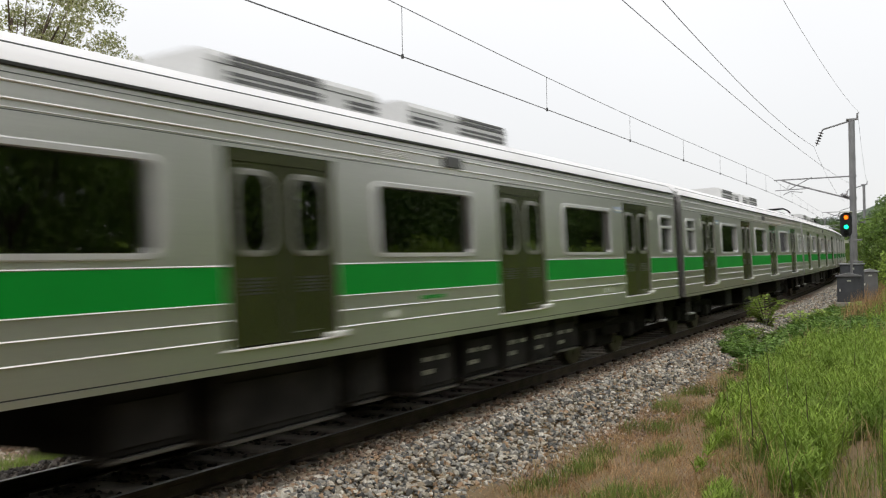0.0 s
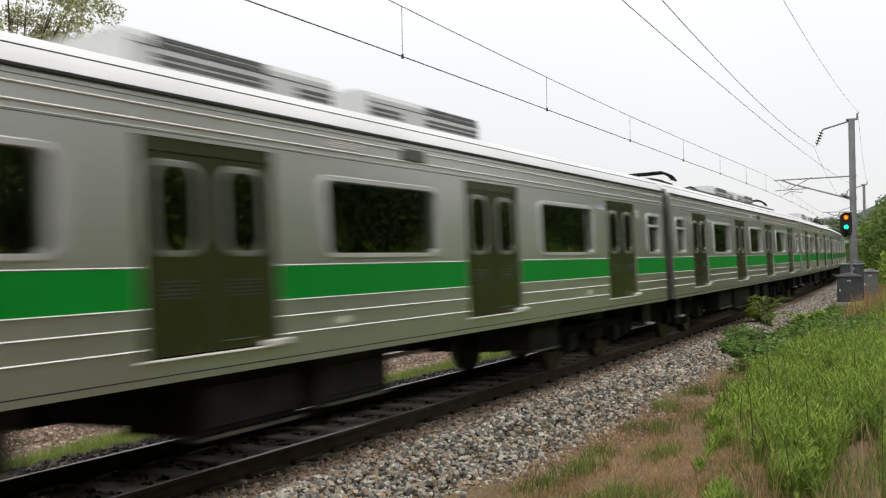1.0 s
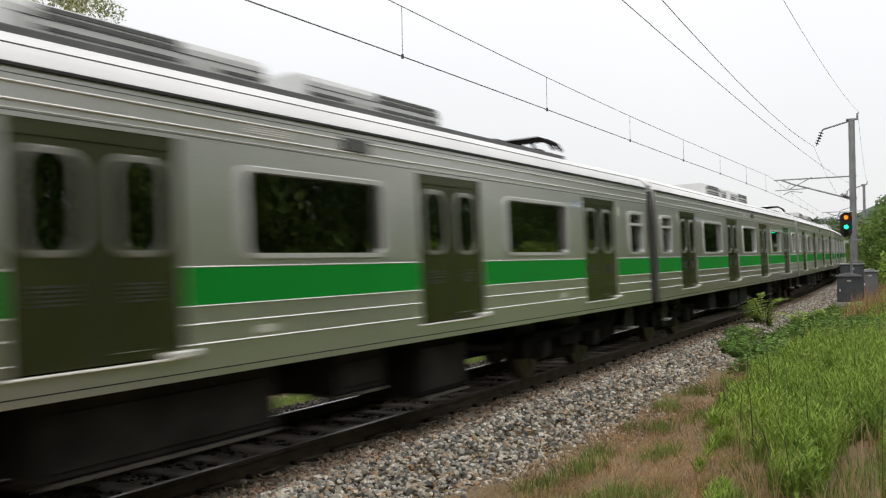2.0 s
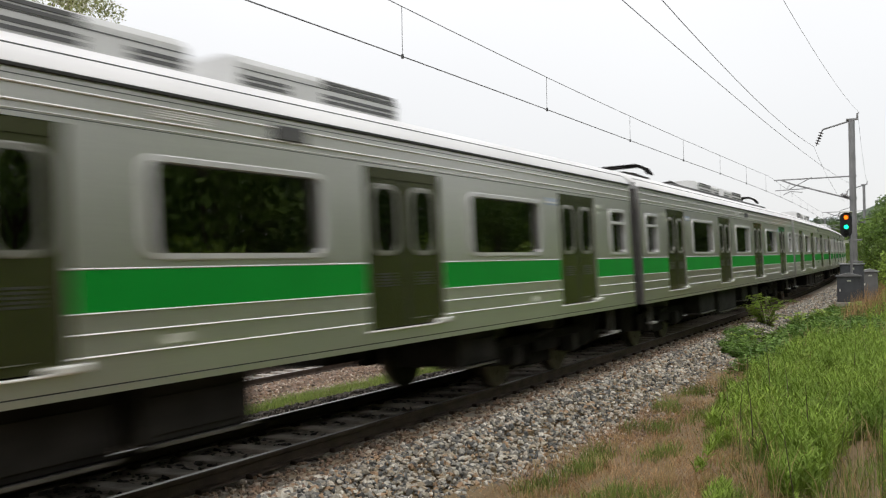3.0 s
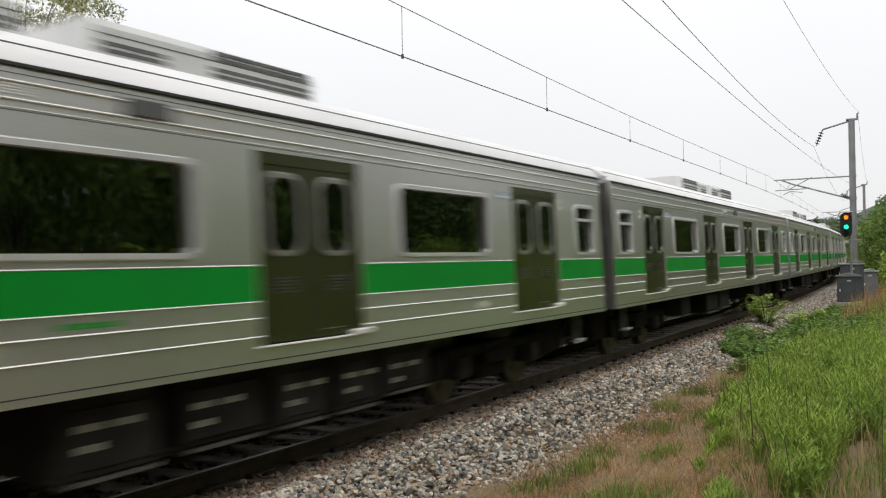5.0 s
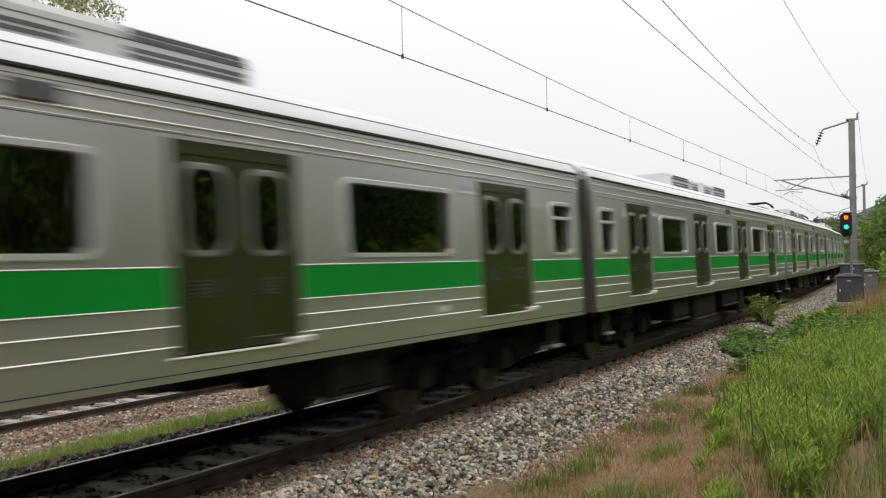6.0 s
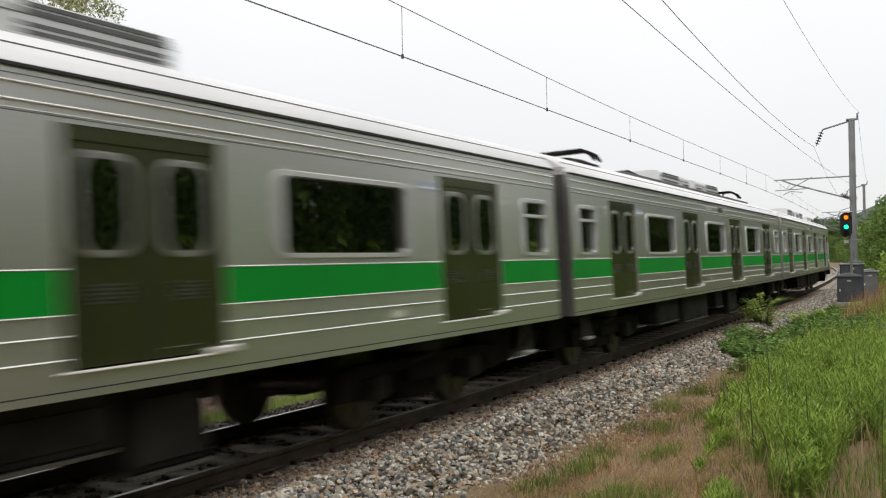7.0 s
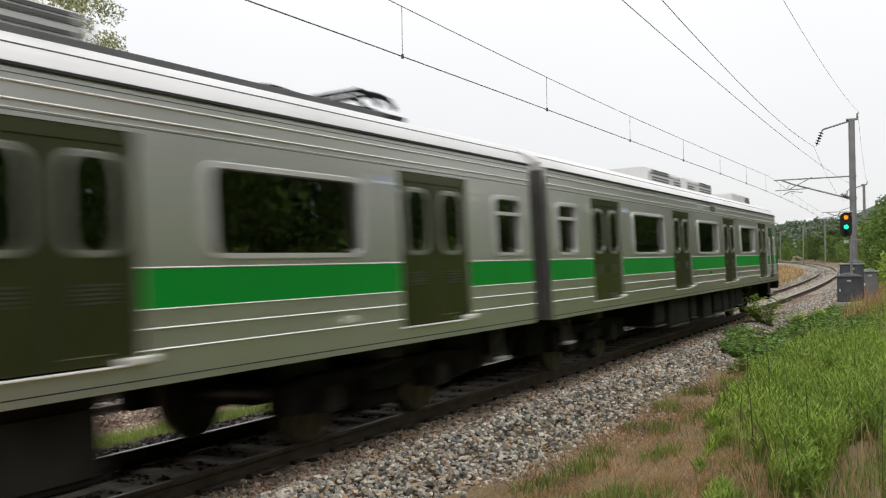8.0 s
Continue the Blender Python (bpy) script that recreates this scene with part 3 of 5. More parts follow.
def pantograph(car, yc, flip):
    g = 1 if flip else -1
    z = 3.57
    base = part("pantograph", T(([(0.5, yc - 0.75, z), (0.5, yc + 0.75, z)], 0.035), ([(-0.5, yc - 0.75, z), (-0.5, yc + 0.75, z)], 0.035), ([(0.5, yc - 0.6, z), (-0.5, yc - 0.6, z)], 0.035), ([(0.5, yc + 0.6, z), (-0.5, yc + 0.6, z)], 0.035), ([(0.35, yc + 0.5 * g, z + 0.05), (-0.35, yc + 0.5 * g, z + 0.05)], 0.07)), UNDER2, car, "folded dark grey pantograph")
    for x in (-0.5, 0.5):
        for y in (-0.6, 0.6):
            part("insulator", T(([(x, yc + y, 3.38), (x, yc + y, 3.45), (x, yc + y, 3.46), (x, yc + y, 3.48), (x, yc + y, 3.49), (x, yc + y, 3.52), (x, yc + y, 3.53), (x, yc + y, 3.55), (x, yc + y, 3.56), (x, yc + y, 3.59)], [0.05, 0.05, 0.085, 0.085, 0.05, 0.05, 0.085, 0.085, 0.05, 0.05])), INSUL, base)
    part("arm", T(([(0, yc + 0.5 * g, z + 0.06), (0, yc - 0.7 * g, z + 0.15)], [0.055, 0.04])), UNDER, base)
    for x in (0.06, -0.06):
        part("arm", T(([(x, yc - 0.7 * g, z + 0.15), (x * 5, yc + 0.02 * g, z + 0.22)], 0.025)), UNDER, base)
    for dy in (-0.16, 0.16):
        y = yc + 0.02 * g + dy
        part("contact_strip", T(([(0.76, y, z + 0.02), (0.68, y, z + 0.14), (0.5, y, z + 0.24), (-0.5, y, z + 0.24), (-0.68, y, z + 0.14), (-0.76, y, z + 0.02)], 0.032)), UNDER, base)
    for x in (0.3, -0.3):
        part("spring", T(([(x, yc - 0.5, z + 0.05), (x, yc + 0.4, z + 0.09)], 0.04)), UNDER, base)
    for q in (-0.3, 0.0, 0.3):
        part("cross_tube", T(([(0.5, yc + q, z + 0.02), (0.0, yc + q * 1.2, z + 0.10), (-0.5, yc + q, z + 0.02)], 0.03)), UNDER, base)
    part("drive_box", B((-0.25, 0.25, yc + 0.15 * g - 0.2, yc + 0.15 * g + 0.2, z - 0.02, z + 0.14), bev=0.03), UNDER2, base)
    part("lightning_arrester", T(([(0.4, yc - 0.95 * g, 3.40), (0.4, yc - 0.95 * g, 3.54)], [0.07, 0.05])), INSUL, base)


def wheelset():
    bm = bmesh.new()
    for s in (-1, 1):
        tube(bm, [(s * 0.69, 0, 0), (s * 0.715, 0, 0)], 0.475, 24)
        tube(bm, [(s * 0.715, 0, 0), (s * 0.82, 0, 0)], [0.45, 0.445], 24)
        tube(bm, [(s * 0.82, 0, 0), (s * 0.84, 0, 0)], [0.16, 0.15], 16)
        for k in range(4):
            a = k * math.pi / 2
            tube(bm, [(s * 0.82, 0.26 * math.cos(a), 0.26 * math.sin(a)), (s * 0.828, 0.26 * math.cos(a), 0.26 * math.sin(a))], 0.04, 6)
    tube(bm, [(-0.7, 0, 0), (0.7, 0, 0)], 0.08, 12)
    return bm


def bogie(car, yc, shared):
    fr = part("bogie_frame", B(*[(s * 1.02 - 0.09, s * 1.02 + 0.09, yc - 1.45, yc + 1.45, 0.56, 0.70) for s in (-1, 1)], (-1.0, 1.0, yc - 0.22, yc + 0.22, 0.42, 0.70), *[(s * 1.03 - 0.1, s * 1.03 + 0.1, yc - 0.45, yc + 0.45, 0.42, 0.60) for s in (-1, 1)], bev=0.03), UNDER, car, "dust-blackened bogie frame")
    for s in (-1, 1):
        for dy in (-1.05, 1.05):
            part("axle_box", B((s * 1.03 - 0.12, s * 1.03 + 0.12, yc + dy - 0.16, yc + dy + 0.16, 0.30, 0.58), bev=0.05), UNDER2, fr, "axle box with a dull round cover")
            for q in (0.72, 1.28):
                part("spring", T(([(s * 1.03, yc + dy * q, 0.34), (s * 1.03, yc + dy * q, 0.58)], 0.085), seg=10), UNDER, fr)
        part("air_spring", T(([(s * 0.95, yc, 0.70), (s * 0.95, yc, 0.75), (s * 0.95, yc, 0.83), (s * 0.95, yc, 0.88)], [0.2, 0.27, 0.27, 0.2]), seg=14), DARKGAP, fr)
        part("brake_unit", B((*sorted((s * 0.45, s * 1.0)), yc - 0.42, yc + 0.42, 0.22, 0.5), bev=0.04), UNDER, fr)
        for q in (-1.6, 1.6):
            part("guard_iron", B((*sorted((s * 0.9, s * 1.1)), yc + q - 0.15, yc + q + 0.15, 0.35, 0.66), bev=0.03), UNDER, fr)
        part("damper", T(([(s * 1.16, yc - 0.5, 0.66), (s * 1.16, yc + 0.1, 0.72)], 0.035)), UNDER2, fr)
    sets = []
    for dy in (-1.05, 1.05):
        w = new("wheelset", shared)
        w.parent = car
        w.location = (0, yc + dy, 0.45)
        sets.append(w)
    return sets


BOXES = {
    "motor": [(-4.2, -3.4, 0.42), (-3.1, -1.5, 0.34), (-1.3, -0.75, 0.40), (-0.1, 0.75, 0.33), (0.95, 1.9, 0.36), (2.05, 2.75, 0.36), (2.9, 3.6, 0.36), (3.7, 4.6, 0.42)],
    "trailer": [(-4.8, -4.0, 0.5), (-2.5, -1.2, 0.42), (-1.0, 0.2, 0.46), (3.75, 4.7, 0.5)],
    "mid": [(-4.6, -3.2, 0.45), (-2.8, -0.5, 0.36), (0.2, 2.2, 0.5), (2.3, 3.1, 0.27)],
    "panto": [(-4.8, -3.2, 0.45), (-2.8, -0.5, 0.36), (0.35, 1.2, 0.5), (1.8, 2.95, 0.28)],
}
WHEEL_ME = bpy.data.meshes.new("wheelset")
wb = wheelset()
wb.to_mesh(WHEEL_ME), wb.free()
WHEEL_ME.materials.append(WHEELM)


def bellows():
    """A folded sleeve between two cars."""
    bm = bmesh.new()
    rows = []
    for k in range(13):
        w = 1.30 if k % 2 else 1.22
        rows.append([bm.verts.new((x, HALF + 0.02 + 0.04 * k, z)) for x, z in ((w, 0.98), (w, 2.95), (w - 0.15, 3.02 + w * 0.1), (-w + 0.15, 3.02 + w * 0.1), (-w, 2.95), (-w, 0.98))])
    for a, b in zip(rows, rows[1:]):
        for i in range(6):
            bm.faces.new((a[i], a[(i + 1) % 6], b[(i + 1) % 6], b[i]))
    bm.faces.new(rows[0][::-1]), bm.faces.new(rows[-1])
    return bm


STEPM = mat("pale_worn_step_steel", (0.42, 0.42, 0.40), 0.5, 0.3, 0.2, 6)
LABM = mat("grimy_label", (0.34, 0.34, 0.27), 0.7, 0, 0.2, 8)
HANGM = mat("scuffed_hanger_steel", (0.10, 0.095, 0.085), 0.55, 0.4, 0.3, 4)


def make_car(kind, cab):
    car = tagged(new("railway_car"), {"motor": "stainless steel commuter rail car with green band and roof units", "trailer": "stainless steel commuter trailer car with green band and open underframe", "mid": "stainless steel commuter intermediate car with green band", "panto": "stainless steel commuter rail car with green band and folded pantographs"}[kind], "railway car", "cars of the train")
    side_parts(car, 1, (-ENDW,) if cab else (-ENDW, ENDW), kind == "motor")
    side_parts(car, -1, (-ENDW,) if cab else (-ENDW, ENDW), kind == "motor")
    part("roof", roof_mesh(), ROOFM, car, "pale painted curved roof")
    part("roof_seam", B((1.450, 1.461, -HALF, HALF, 3.160, 3.172)), LOUV, car)
    part("floor", B((-1.485, 1.485, -HALF + 0.07, HALF - 0.07, 0.925, 1.03)), UNDER, car)
    part("ceiling_lining", B((-1.485, 1.485, -HALF + 0.07, HALF - 0.07, 2.72, 2.78)), LINING, car)
    part("end_wall", B((-1.485, 1.485, -HALF, -HALF + 0.06, ZB, 3.1), bev=0.0), GANG, car, "dark end wall")
    if not cab:
        part("end_wall", B((-1.485, 1.485, HALF - 0.06, HALF, ZB, 3.1)), GANG, car, "dark end wall")
        part("gangway", bellows(), GANG, car, "ribbed dark grey gangway bellows")
    for sx in (-1, 1):
        for a, b in ((-6.4, -3.25), (-1.65, 1.65), (3.25, 6.4)):
            part("bench", B((*sorted((sx * 1.02, sx * 1.46)), a, b, 1.36, 1.46), (*sorted((sx * 1.36, sx * 1.47)), a, b, 1.46, 2.03), bev=0.03), SEATM, car, "teal upholstered long bench")
    part("coupler", T(([(0, -HALF + 0.3, 0.72), (0, -HALF - 0.25, 0.72)], [0.08, 0.14])), UNDER, car)
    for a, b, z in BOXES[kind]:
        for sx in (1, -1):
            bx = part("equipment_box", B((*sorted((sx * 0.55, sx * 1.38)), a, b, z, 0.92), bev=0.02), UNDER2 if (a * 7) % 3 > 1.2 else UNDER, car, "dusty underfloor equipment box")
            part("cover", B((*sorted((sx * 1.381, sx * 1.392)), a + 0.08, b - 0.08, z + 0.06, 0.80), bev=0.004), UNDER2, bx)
            if b - a > 0.65 and kind == "motor" and a > -0.5 and not cab:
                for k, r in ((0, 0), (1, 0), (0, 1)):
                    if a + 0.30 + 0.32 * k < b:
                        part("label_plate", B((*sorted((sx * 1.393, sx * 1.397)), a + 0.15 + 0.32 * k, a + 0.30 + 0.32 * k, 0.65 - 0.14 * r, 0.70 - 0.14 * r)), LABM, bx)
            part("hanger", B((*sorted((sx * 1.0, sx * 1.41)), a + 0.05, b - 0.05, z - 0.03, z - 0.004)), HANGM, bx)
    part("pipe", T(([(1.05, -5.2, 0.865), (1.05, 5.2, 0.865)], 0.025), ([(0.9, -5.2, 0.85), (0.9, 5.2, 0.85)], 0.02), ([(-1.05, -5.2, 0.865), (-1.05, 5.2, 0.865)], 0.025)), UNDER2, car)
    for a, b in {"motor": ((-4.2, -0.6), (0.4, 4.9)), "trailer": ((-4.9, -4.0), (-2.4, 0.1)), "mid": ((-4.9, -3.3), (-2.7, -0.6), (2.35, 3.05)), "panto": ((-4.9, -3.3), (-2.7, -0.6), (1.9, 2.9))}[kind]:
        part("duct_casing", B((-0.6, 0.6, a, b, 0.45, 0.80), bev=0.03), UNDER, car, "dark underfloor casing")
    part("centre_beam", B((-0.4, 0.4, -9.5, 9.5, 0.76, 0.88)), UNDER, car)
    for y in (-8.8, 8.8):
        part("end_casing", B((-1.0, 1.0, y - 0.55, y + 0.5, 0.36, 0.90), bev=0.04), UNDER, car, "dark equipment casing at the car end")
    for e in (-1, 1):
        for x, low in ((0.55, 0.34), (0.8, 0.42), (-0.55, 0.36), (-0.8, 0.42)):
            part("brake_hose", T(([(x, e * 9.2, 0.80), (x, e * 9.45, 0.62), (x * 1.03, e * 9.7, low), (x, e * 9.95, low + 0.05)], 0.028)), DARKGAP, car, "hanging black rubber hose")
    for yc in (-6.9, 6.9):
        bogie(car, yc, WHEEL_ME)
    for yy in (-8.9, 8.9):
        for sx in (-1, 1):
            part("step", B((*sorted((sx * 1.36, sx * 1.5)), yy - 0.12, yy + 0.12, 0.5, 0.54), bev=0.01), STEPM, car, "pale worn steel foot step")
            part("step_bracket", B((*sorted((sx * 1.38, sx * 1.42)), yy - 0.13, yy - 0.1, 0.5, 0.92), (*sorted((sx * 1.38, sx * 1.42)), yy + 0.1, yy + 0.13, 0.5, 0.92)), HANGM, car)
    slots = (3.40, 3.455, 3.55, 3.60)
    ac_unit(car, -2.68, 0.0, [(-2.4, -1.05, slots), (-0.6, -0.05, (3.40, 3.455))])
    ac_unit(car, 0.57, 3.24, [(0.66, 1.32, (3.40, 3.455)), (1.85, 3.18, slots)])
    if kind == "panto":
        pantograph(car, -6.0, True)
        pantograph(car, 7.65, False)
        part("cable_duct", B((0.93, 1.09, -5.4, 7.1, 3.33, 3.41), bev=0.01), LOUV, car, "dark cable duct along the roof")
        part("conduit", T(([(0.55, -4.4, 3.5), (0.6, -3.6, 3.6), (0.7, -2.9, 3.5)], 0.03), ([(0.5, 5.0, 3.5), (0.45, 6.0, 3.62), (0.5, 6.6, 3.55)], 0.03)), UNDER2, car)
    if cab:
        box_ob = part("roof_equipment_box", B((-0.9, 0.9, 6.5, 9.3, 3.34, 3.66), bev=0.06), ACM, car, "pale roof equipment box behind the cab")
        part("grille", B((0.9, 0.906, 8.5, 9.2, 3.42, 3.6), (-0.906, -0.9, 8.5, 9.2, 3.42, 3.6), (-0.8, 0.8, 9.3, 9.306, 3.42, 3.62)), LOUV, box_ob, "dark grille")
        bm = bmesh.new()
        prof = [(0.0, ZB - 0.25), (0.16, 1.2), (0.16, 1.75), (0.0, 2.75), (-0.05, 3.0)]
        rows = [[bm.verts.new((x, HALF + dy + (0.0 if abs(x) > 1.5 else 0.06), z)) for x in (1.555, 1.45, 0, -1.45, -1.555)] for dy, z in prof]
        for a, b in zip(rows, rows[1:]):
            for i in range(4):
                bm.faces.new((a[i], a[i + 1], b[i + 1], b[i]))
        bmesh.ops.solidify(bm, geom=bm.faces[:], thickness=0.12)
        fr = part("cab_front", bm, BLACKP, car, "black cab front with a green panel")
        part("windscreen", B((-1.3, 1.3, HALF + 0.16, HALF + 0.185, 1.85, 2.6), bev=0.01), PANE, fr)
        part("front_panel", B((-1.4, 1.4, HALF + 0.20, HALF + 0.225, 1.2, 1.72), bev=0.01), GREEN, fr, "green lower front panel")
        for x in (-1.15, 1.15):
            part("tail_lamp", T(([(x, HALF + 0.2, 2.78), (x, HALF + 0.26, 2.78)], 0.07)), REDL, fr)
        part("cab_door", B((1.5605, 1.568, 8.3, 8.95, 1.05, 2.6), (-1.568, -1.5605, 8.3, 8.95, 1.05, 2.6)), DOORM, car)
        part("pilot", B((-1.3, 1.3, HALF - 0.1, HALF + 0.1, 0.3, 0.8), bev=0.04), UNDER, car)
        for y in (8.2, 9.05):
            part("handrail", T(([(1.56, y, 1.2), (1.6, y, 1.22), (1.6, y, 2.28), (1.56, y, 2.3)], 0.015)), FRAMEM, car)
    seen = {WHEEL_ME.name}
    for o in car.children_recursive:
        if o.data.name not in seen:
            seen.add(o.data.name)
            o.data.transform(Matrix.Diagonal((1, 1, ZS, 1)))
    return car


SPEED, ACC, GAP0 = 20.8382, 0.0132, 18.425
LAG_T, LAG = (0, 1, 1.5, 3.5, 4, 4.5, 6, 6.5, 7, 8), (-0.003, -0.003, 0.004, 0.0144, 0.011, 0.001, 0.002, -0.004, 0.002, -0.003)


def car_s(n, t):
    """Where the middle of car n stands along the track at t seconds."""
    t = t + float(np.interp(t, LAG_T, LAG))
    return GAP0 + 20 * n + 10 - SPEED * t - 0.5 * ACC * t * t


def car_pose(n, t):
    s = car_s(n, t)
    a, b = on_line(s - 6.9), on_line(s + 6.9)
    d = b - a
    return Matrix.Translation((a + b) / 2) @ Matrix.Rotation(math.atan2(-d.x, d.y), 4, "Z") @ Matrix.Rotation(-CANT, 4, "Y")


KINDS = {-1: "motor", 0: "trailer", 1: "panto", 2: "trailer", 3: "panto", 4: "motor", 5: "trailer", 6: "mid", 7: "panto"}
CARS, FIRST = {}, {}
for n, kind in KINDS.items():
    if kind in FIRST:
        CARS[n] = copy_thing(FIRST[kind], car_pose(n, 0))
    else:
        CARS[n] = FIRST[kind] = make_car(kind, False)
        CARS[n].matrix_basis = car_pose(n, 0)
CARS[8] = make_car("motor", True)
CARS[8]["label"] = "stainless steel commuter tail car with green band and cab"
CARS[8].matrix_basis = car_pose(8, 0)


# ---------------- overhead line ----------------
def wire(name, pts, r, label, parent=None):
    ob = mesh_ob(name, T((pts, r), seg=6), WIREM, parent)
    return ob if parent else tagged(ob, label, "wire")


def span(a, b, sag, n=14):
    a, b = Vector(a), Vector(b)
    return [a.lerp(b, k / n) - Vector((0, 0, 4 * sag * (k / n) * (1 - k / n))) for k in range(n + 1)]


MAST_S = (44.5, 82.0, 121.0, 161.0, 202.0, 242.0)


def contact_z(s):
    return float(np.interp(s, [0, 8, 16, 21, 26, 44], [4.63, 4.587, 4.52, 4.488, 4.468, 4.50]))


cat = tagged(new("overhead_line"), "contact wire hung by droppers from a messenger wire over the track", "overhead line")
part("contact_wire", T(([on_line(-14 + 4 * k, 0, contact_z(-14 + 4 * k), False) + Vector((-0.19, 0, 0)) for k in range(60)], 0.0085), seg=6), WIREM, cat)
supports = [-2.0, 43.0, 81.0, 121.0, 161.0, 202.0]


def messenger_z(s):
    if s < 43:
        return 5.05 + 0.00075 * (s - 23.5) ** 2 * (1.6 if s < 23.5 else 0.55)
    for a, b in zip(supports, supports[1:]):
        if a <= s <= b:
            return 5.2 - 1.2 * (s - a) / (b - a) * (b - s) / (b - a)
    return 5.2


part("messenger_wire", T(([on_line(-1.9 + 2.0 * k, 0, messenger_z(-1.9 + 2.0 * k), False) + Vector((-0.19, 0, 0)) for k in range(100)], 0.0062), seg=6), WIREM, cat)
for k in range(30):
    s = 5.58 + 5.09 * k
    zc = contact_z(s)
    part("dropper", T(([on_line(s, -0.19, zc, False), on_line(s, -0.19, messenger_z(s), False)], 0.0045), ([on_line(s, -0.19, zc - 0.03, False), on_line(s, -0.19, zc + 0.03, False)], 0.02), seg=5), WIREM, cat)


def insulator_string(parent, a, b):
    a, b = Vector(a), Vector(b)
    bm = bmesh.new()
    tube(bm, [a, b], 0.02, 6)
    for k in range(5):
        p = a.lerp(b, 0.15 + 0.17 * k)
        d = (b - a).normalized() * 0.025
        tube(bm, [p - d, p, p + d], [0.04, 0.11, 0.05], 10)
    return part("insulator", bm, INSUL, parent)


def make_mast(s, off, top, full):
    base = on_line(s, off, 0, False)
    th = float(np.interp(s, S, TH))
    mast = tagged(new("line_mast"), "grey round steel overhead line mast with bracket arms" if full else "slim grey overhead line mast far along the track", "mast", "overhead line masts")
    mast.matrix_basis = Matrix.Translation(base) @ Matrix.Rotation(th, 4, "Z")
    z0 = profile(off) - 0.3
    part("pole", T(([(0, 0, z0), (0, 0, top - 0.25), (0, 0, top)], [0.145, 0.135, 0.135] if full else [0.115, 0.105, 0.105]), seg=20), MASTM, mast)
    part("footing", T(([(0, 0, z0), (0, 0, z0 + 0.45)], 0.3), seg=16), CONC, mast)
    for z in (5.2, 4.2, 2.6, 1.7):
        part("band", T(([(0, 0, z - 0.05), (0, 0, z + 0.05)], 0.16), seg=20), MASTM, mast)
    part("cap", B((-0.22, 0.25, -0.1, 0.1, top - 0.02, top + 0.06), bev=0.02), MASTM, mast)
    part("peak_bracket", T(([(0.22, 0, top), (0.25, 0, top + 0.28), (0.32, 0, top + 0.3)], 0.04)), MASTM, mast)
    x = -off
    part("top_tube", T(([(-0.15, 0, 5.2), (x - 0.2, -0.6, 5.13)], 0.03)), MASTM, mast, "bracket top tube")
    part("stay_tube", T(([(-0.1, 0, 4.2), (x + 0.6, -0.5, 4.92), (x + 0.1, -0.6, 5.13)], 0.035)), MASTM, mast, "slanting bracket tube")
    part("registration_arm", T(([(x - 0.15, -0.6, 4.66), (x + 1.1, -0.55, 4.70), (x + 1.3, -0.55, 4.74)], 0.02), ([(x + 0.2, -0.6, 4.46), (x + 0.5, -0.6, 4.60), (x + 1.0, -0.55, 4.54)], 0.018), ([(x + 0.45, -0.6, 4.70), (x + 1.4, -0.5, 5.2)], 0.02), ([(x + 0.35, -0.6, 4.70), (x + 0.5, -0.6, 4.95)], 0.012)), MASTM, mast)
    insulator_string(mast, (-0.12, 0, 4.22), (-0.5, -0.1, 4.42))
    part("upper_arm", T(([(-0.1, 0, top - 0.05), (-1.15, -0.2, top - 0.36), (-1.2, -0.2, top - 0.42)], 0.04)), MASTM, mast, "outrigger arm")
    insulator_string(mast, (-1.2, -0.2, top - 0.42), (-1.45, -0.35, top - 1.1))
    return mast


for k, s in enumerate(MAST_S):
    make_mast(s, (3.04, 2.97, 2.9, 1.9, 1.9, 1.9)[k], 7.7 if k == 0 else 7.3, k == 0)

fa = on_line(43.8, 1.52, 6.55, False)
wire("feeder_wire", span(on_line(-14, 3.61, 7.67, False), fa, 1.05, 30), 0.0075, "dark feeder wire above the verge")
wire("feeder_wire", span(fa, on_line(81.6, 1.5, 6.0, False), 0.4), 0.007, "dark feeder wire above the verge")
wire("feeder_wire", span(on_line(-14, 2.34, 6.93, False), on_line(81.6, 2.70, 6.99, False), 0.84, 40), 0.008, "second dark feeder wire above the verge")
wire("earth_wire", span(on_line(-16, 4.69, 7.84, False), on_line(44.5, 3.36, 8.0, False), 1.14, 30), 0.005, "thin grey earth wire between the mast tops")
wire("earth_wire", span(on_line(44.5, 3.3, 8.0, False), on_line(82.0, 3.2, 7.6, False), 0.5), 0.006, "thin grey earth wire between the mast tops")


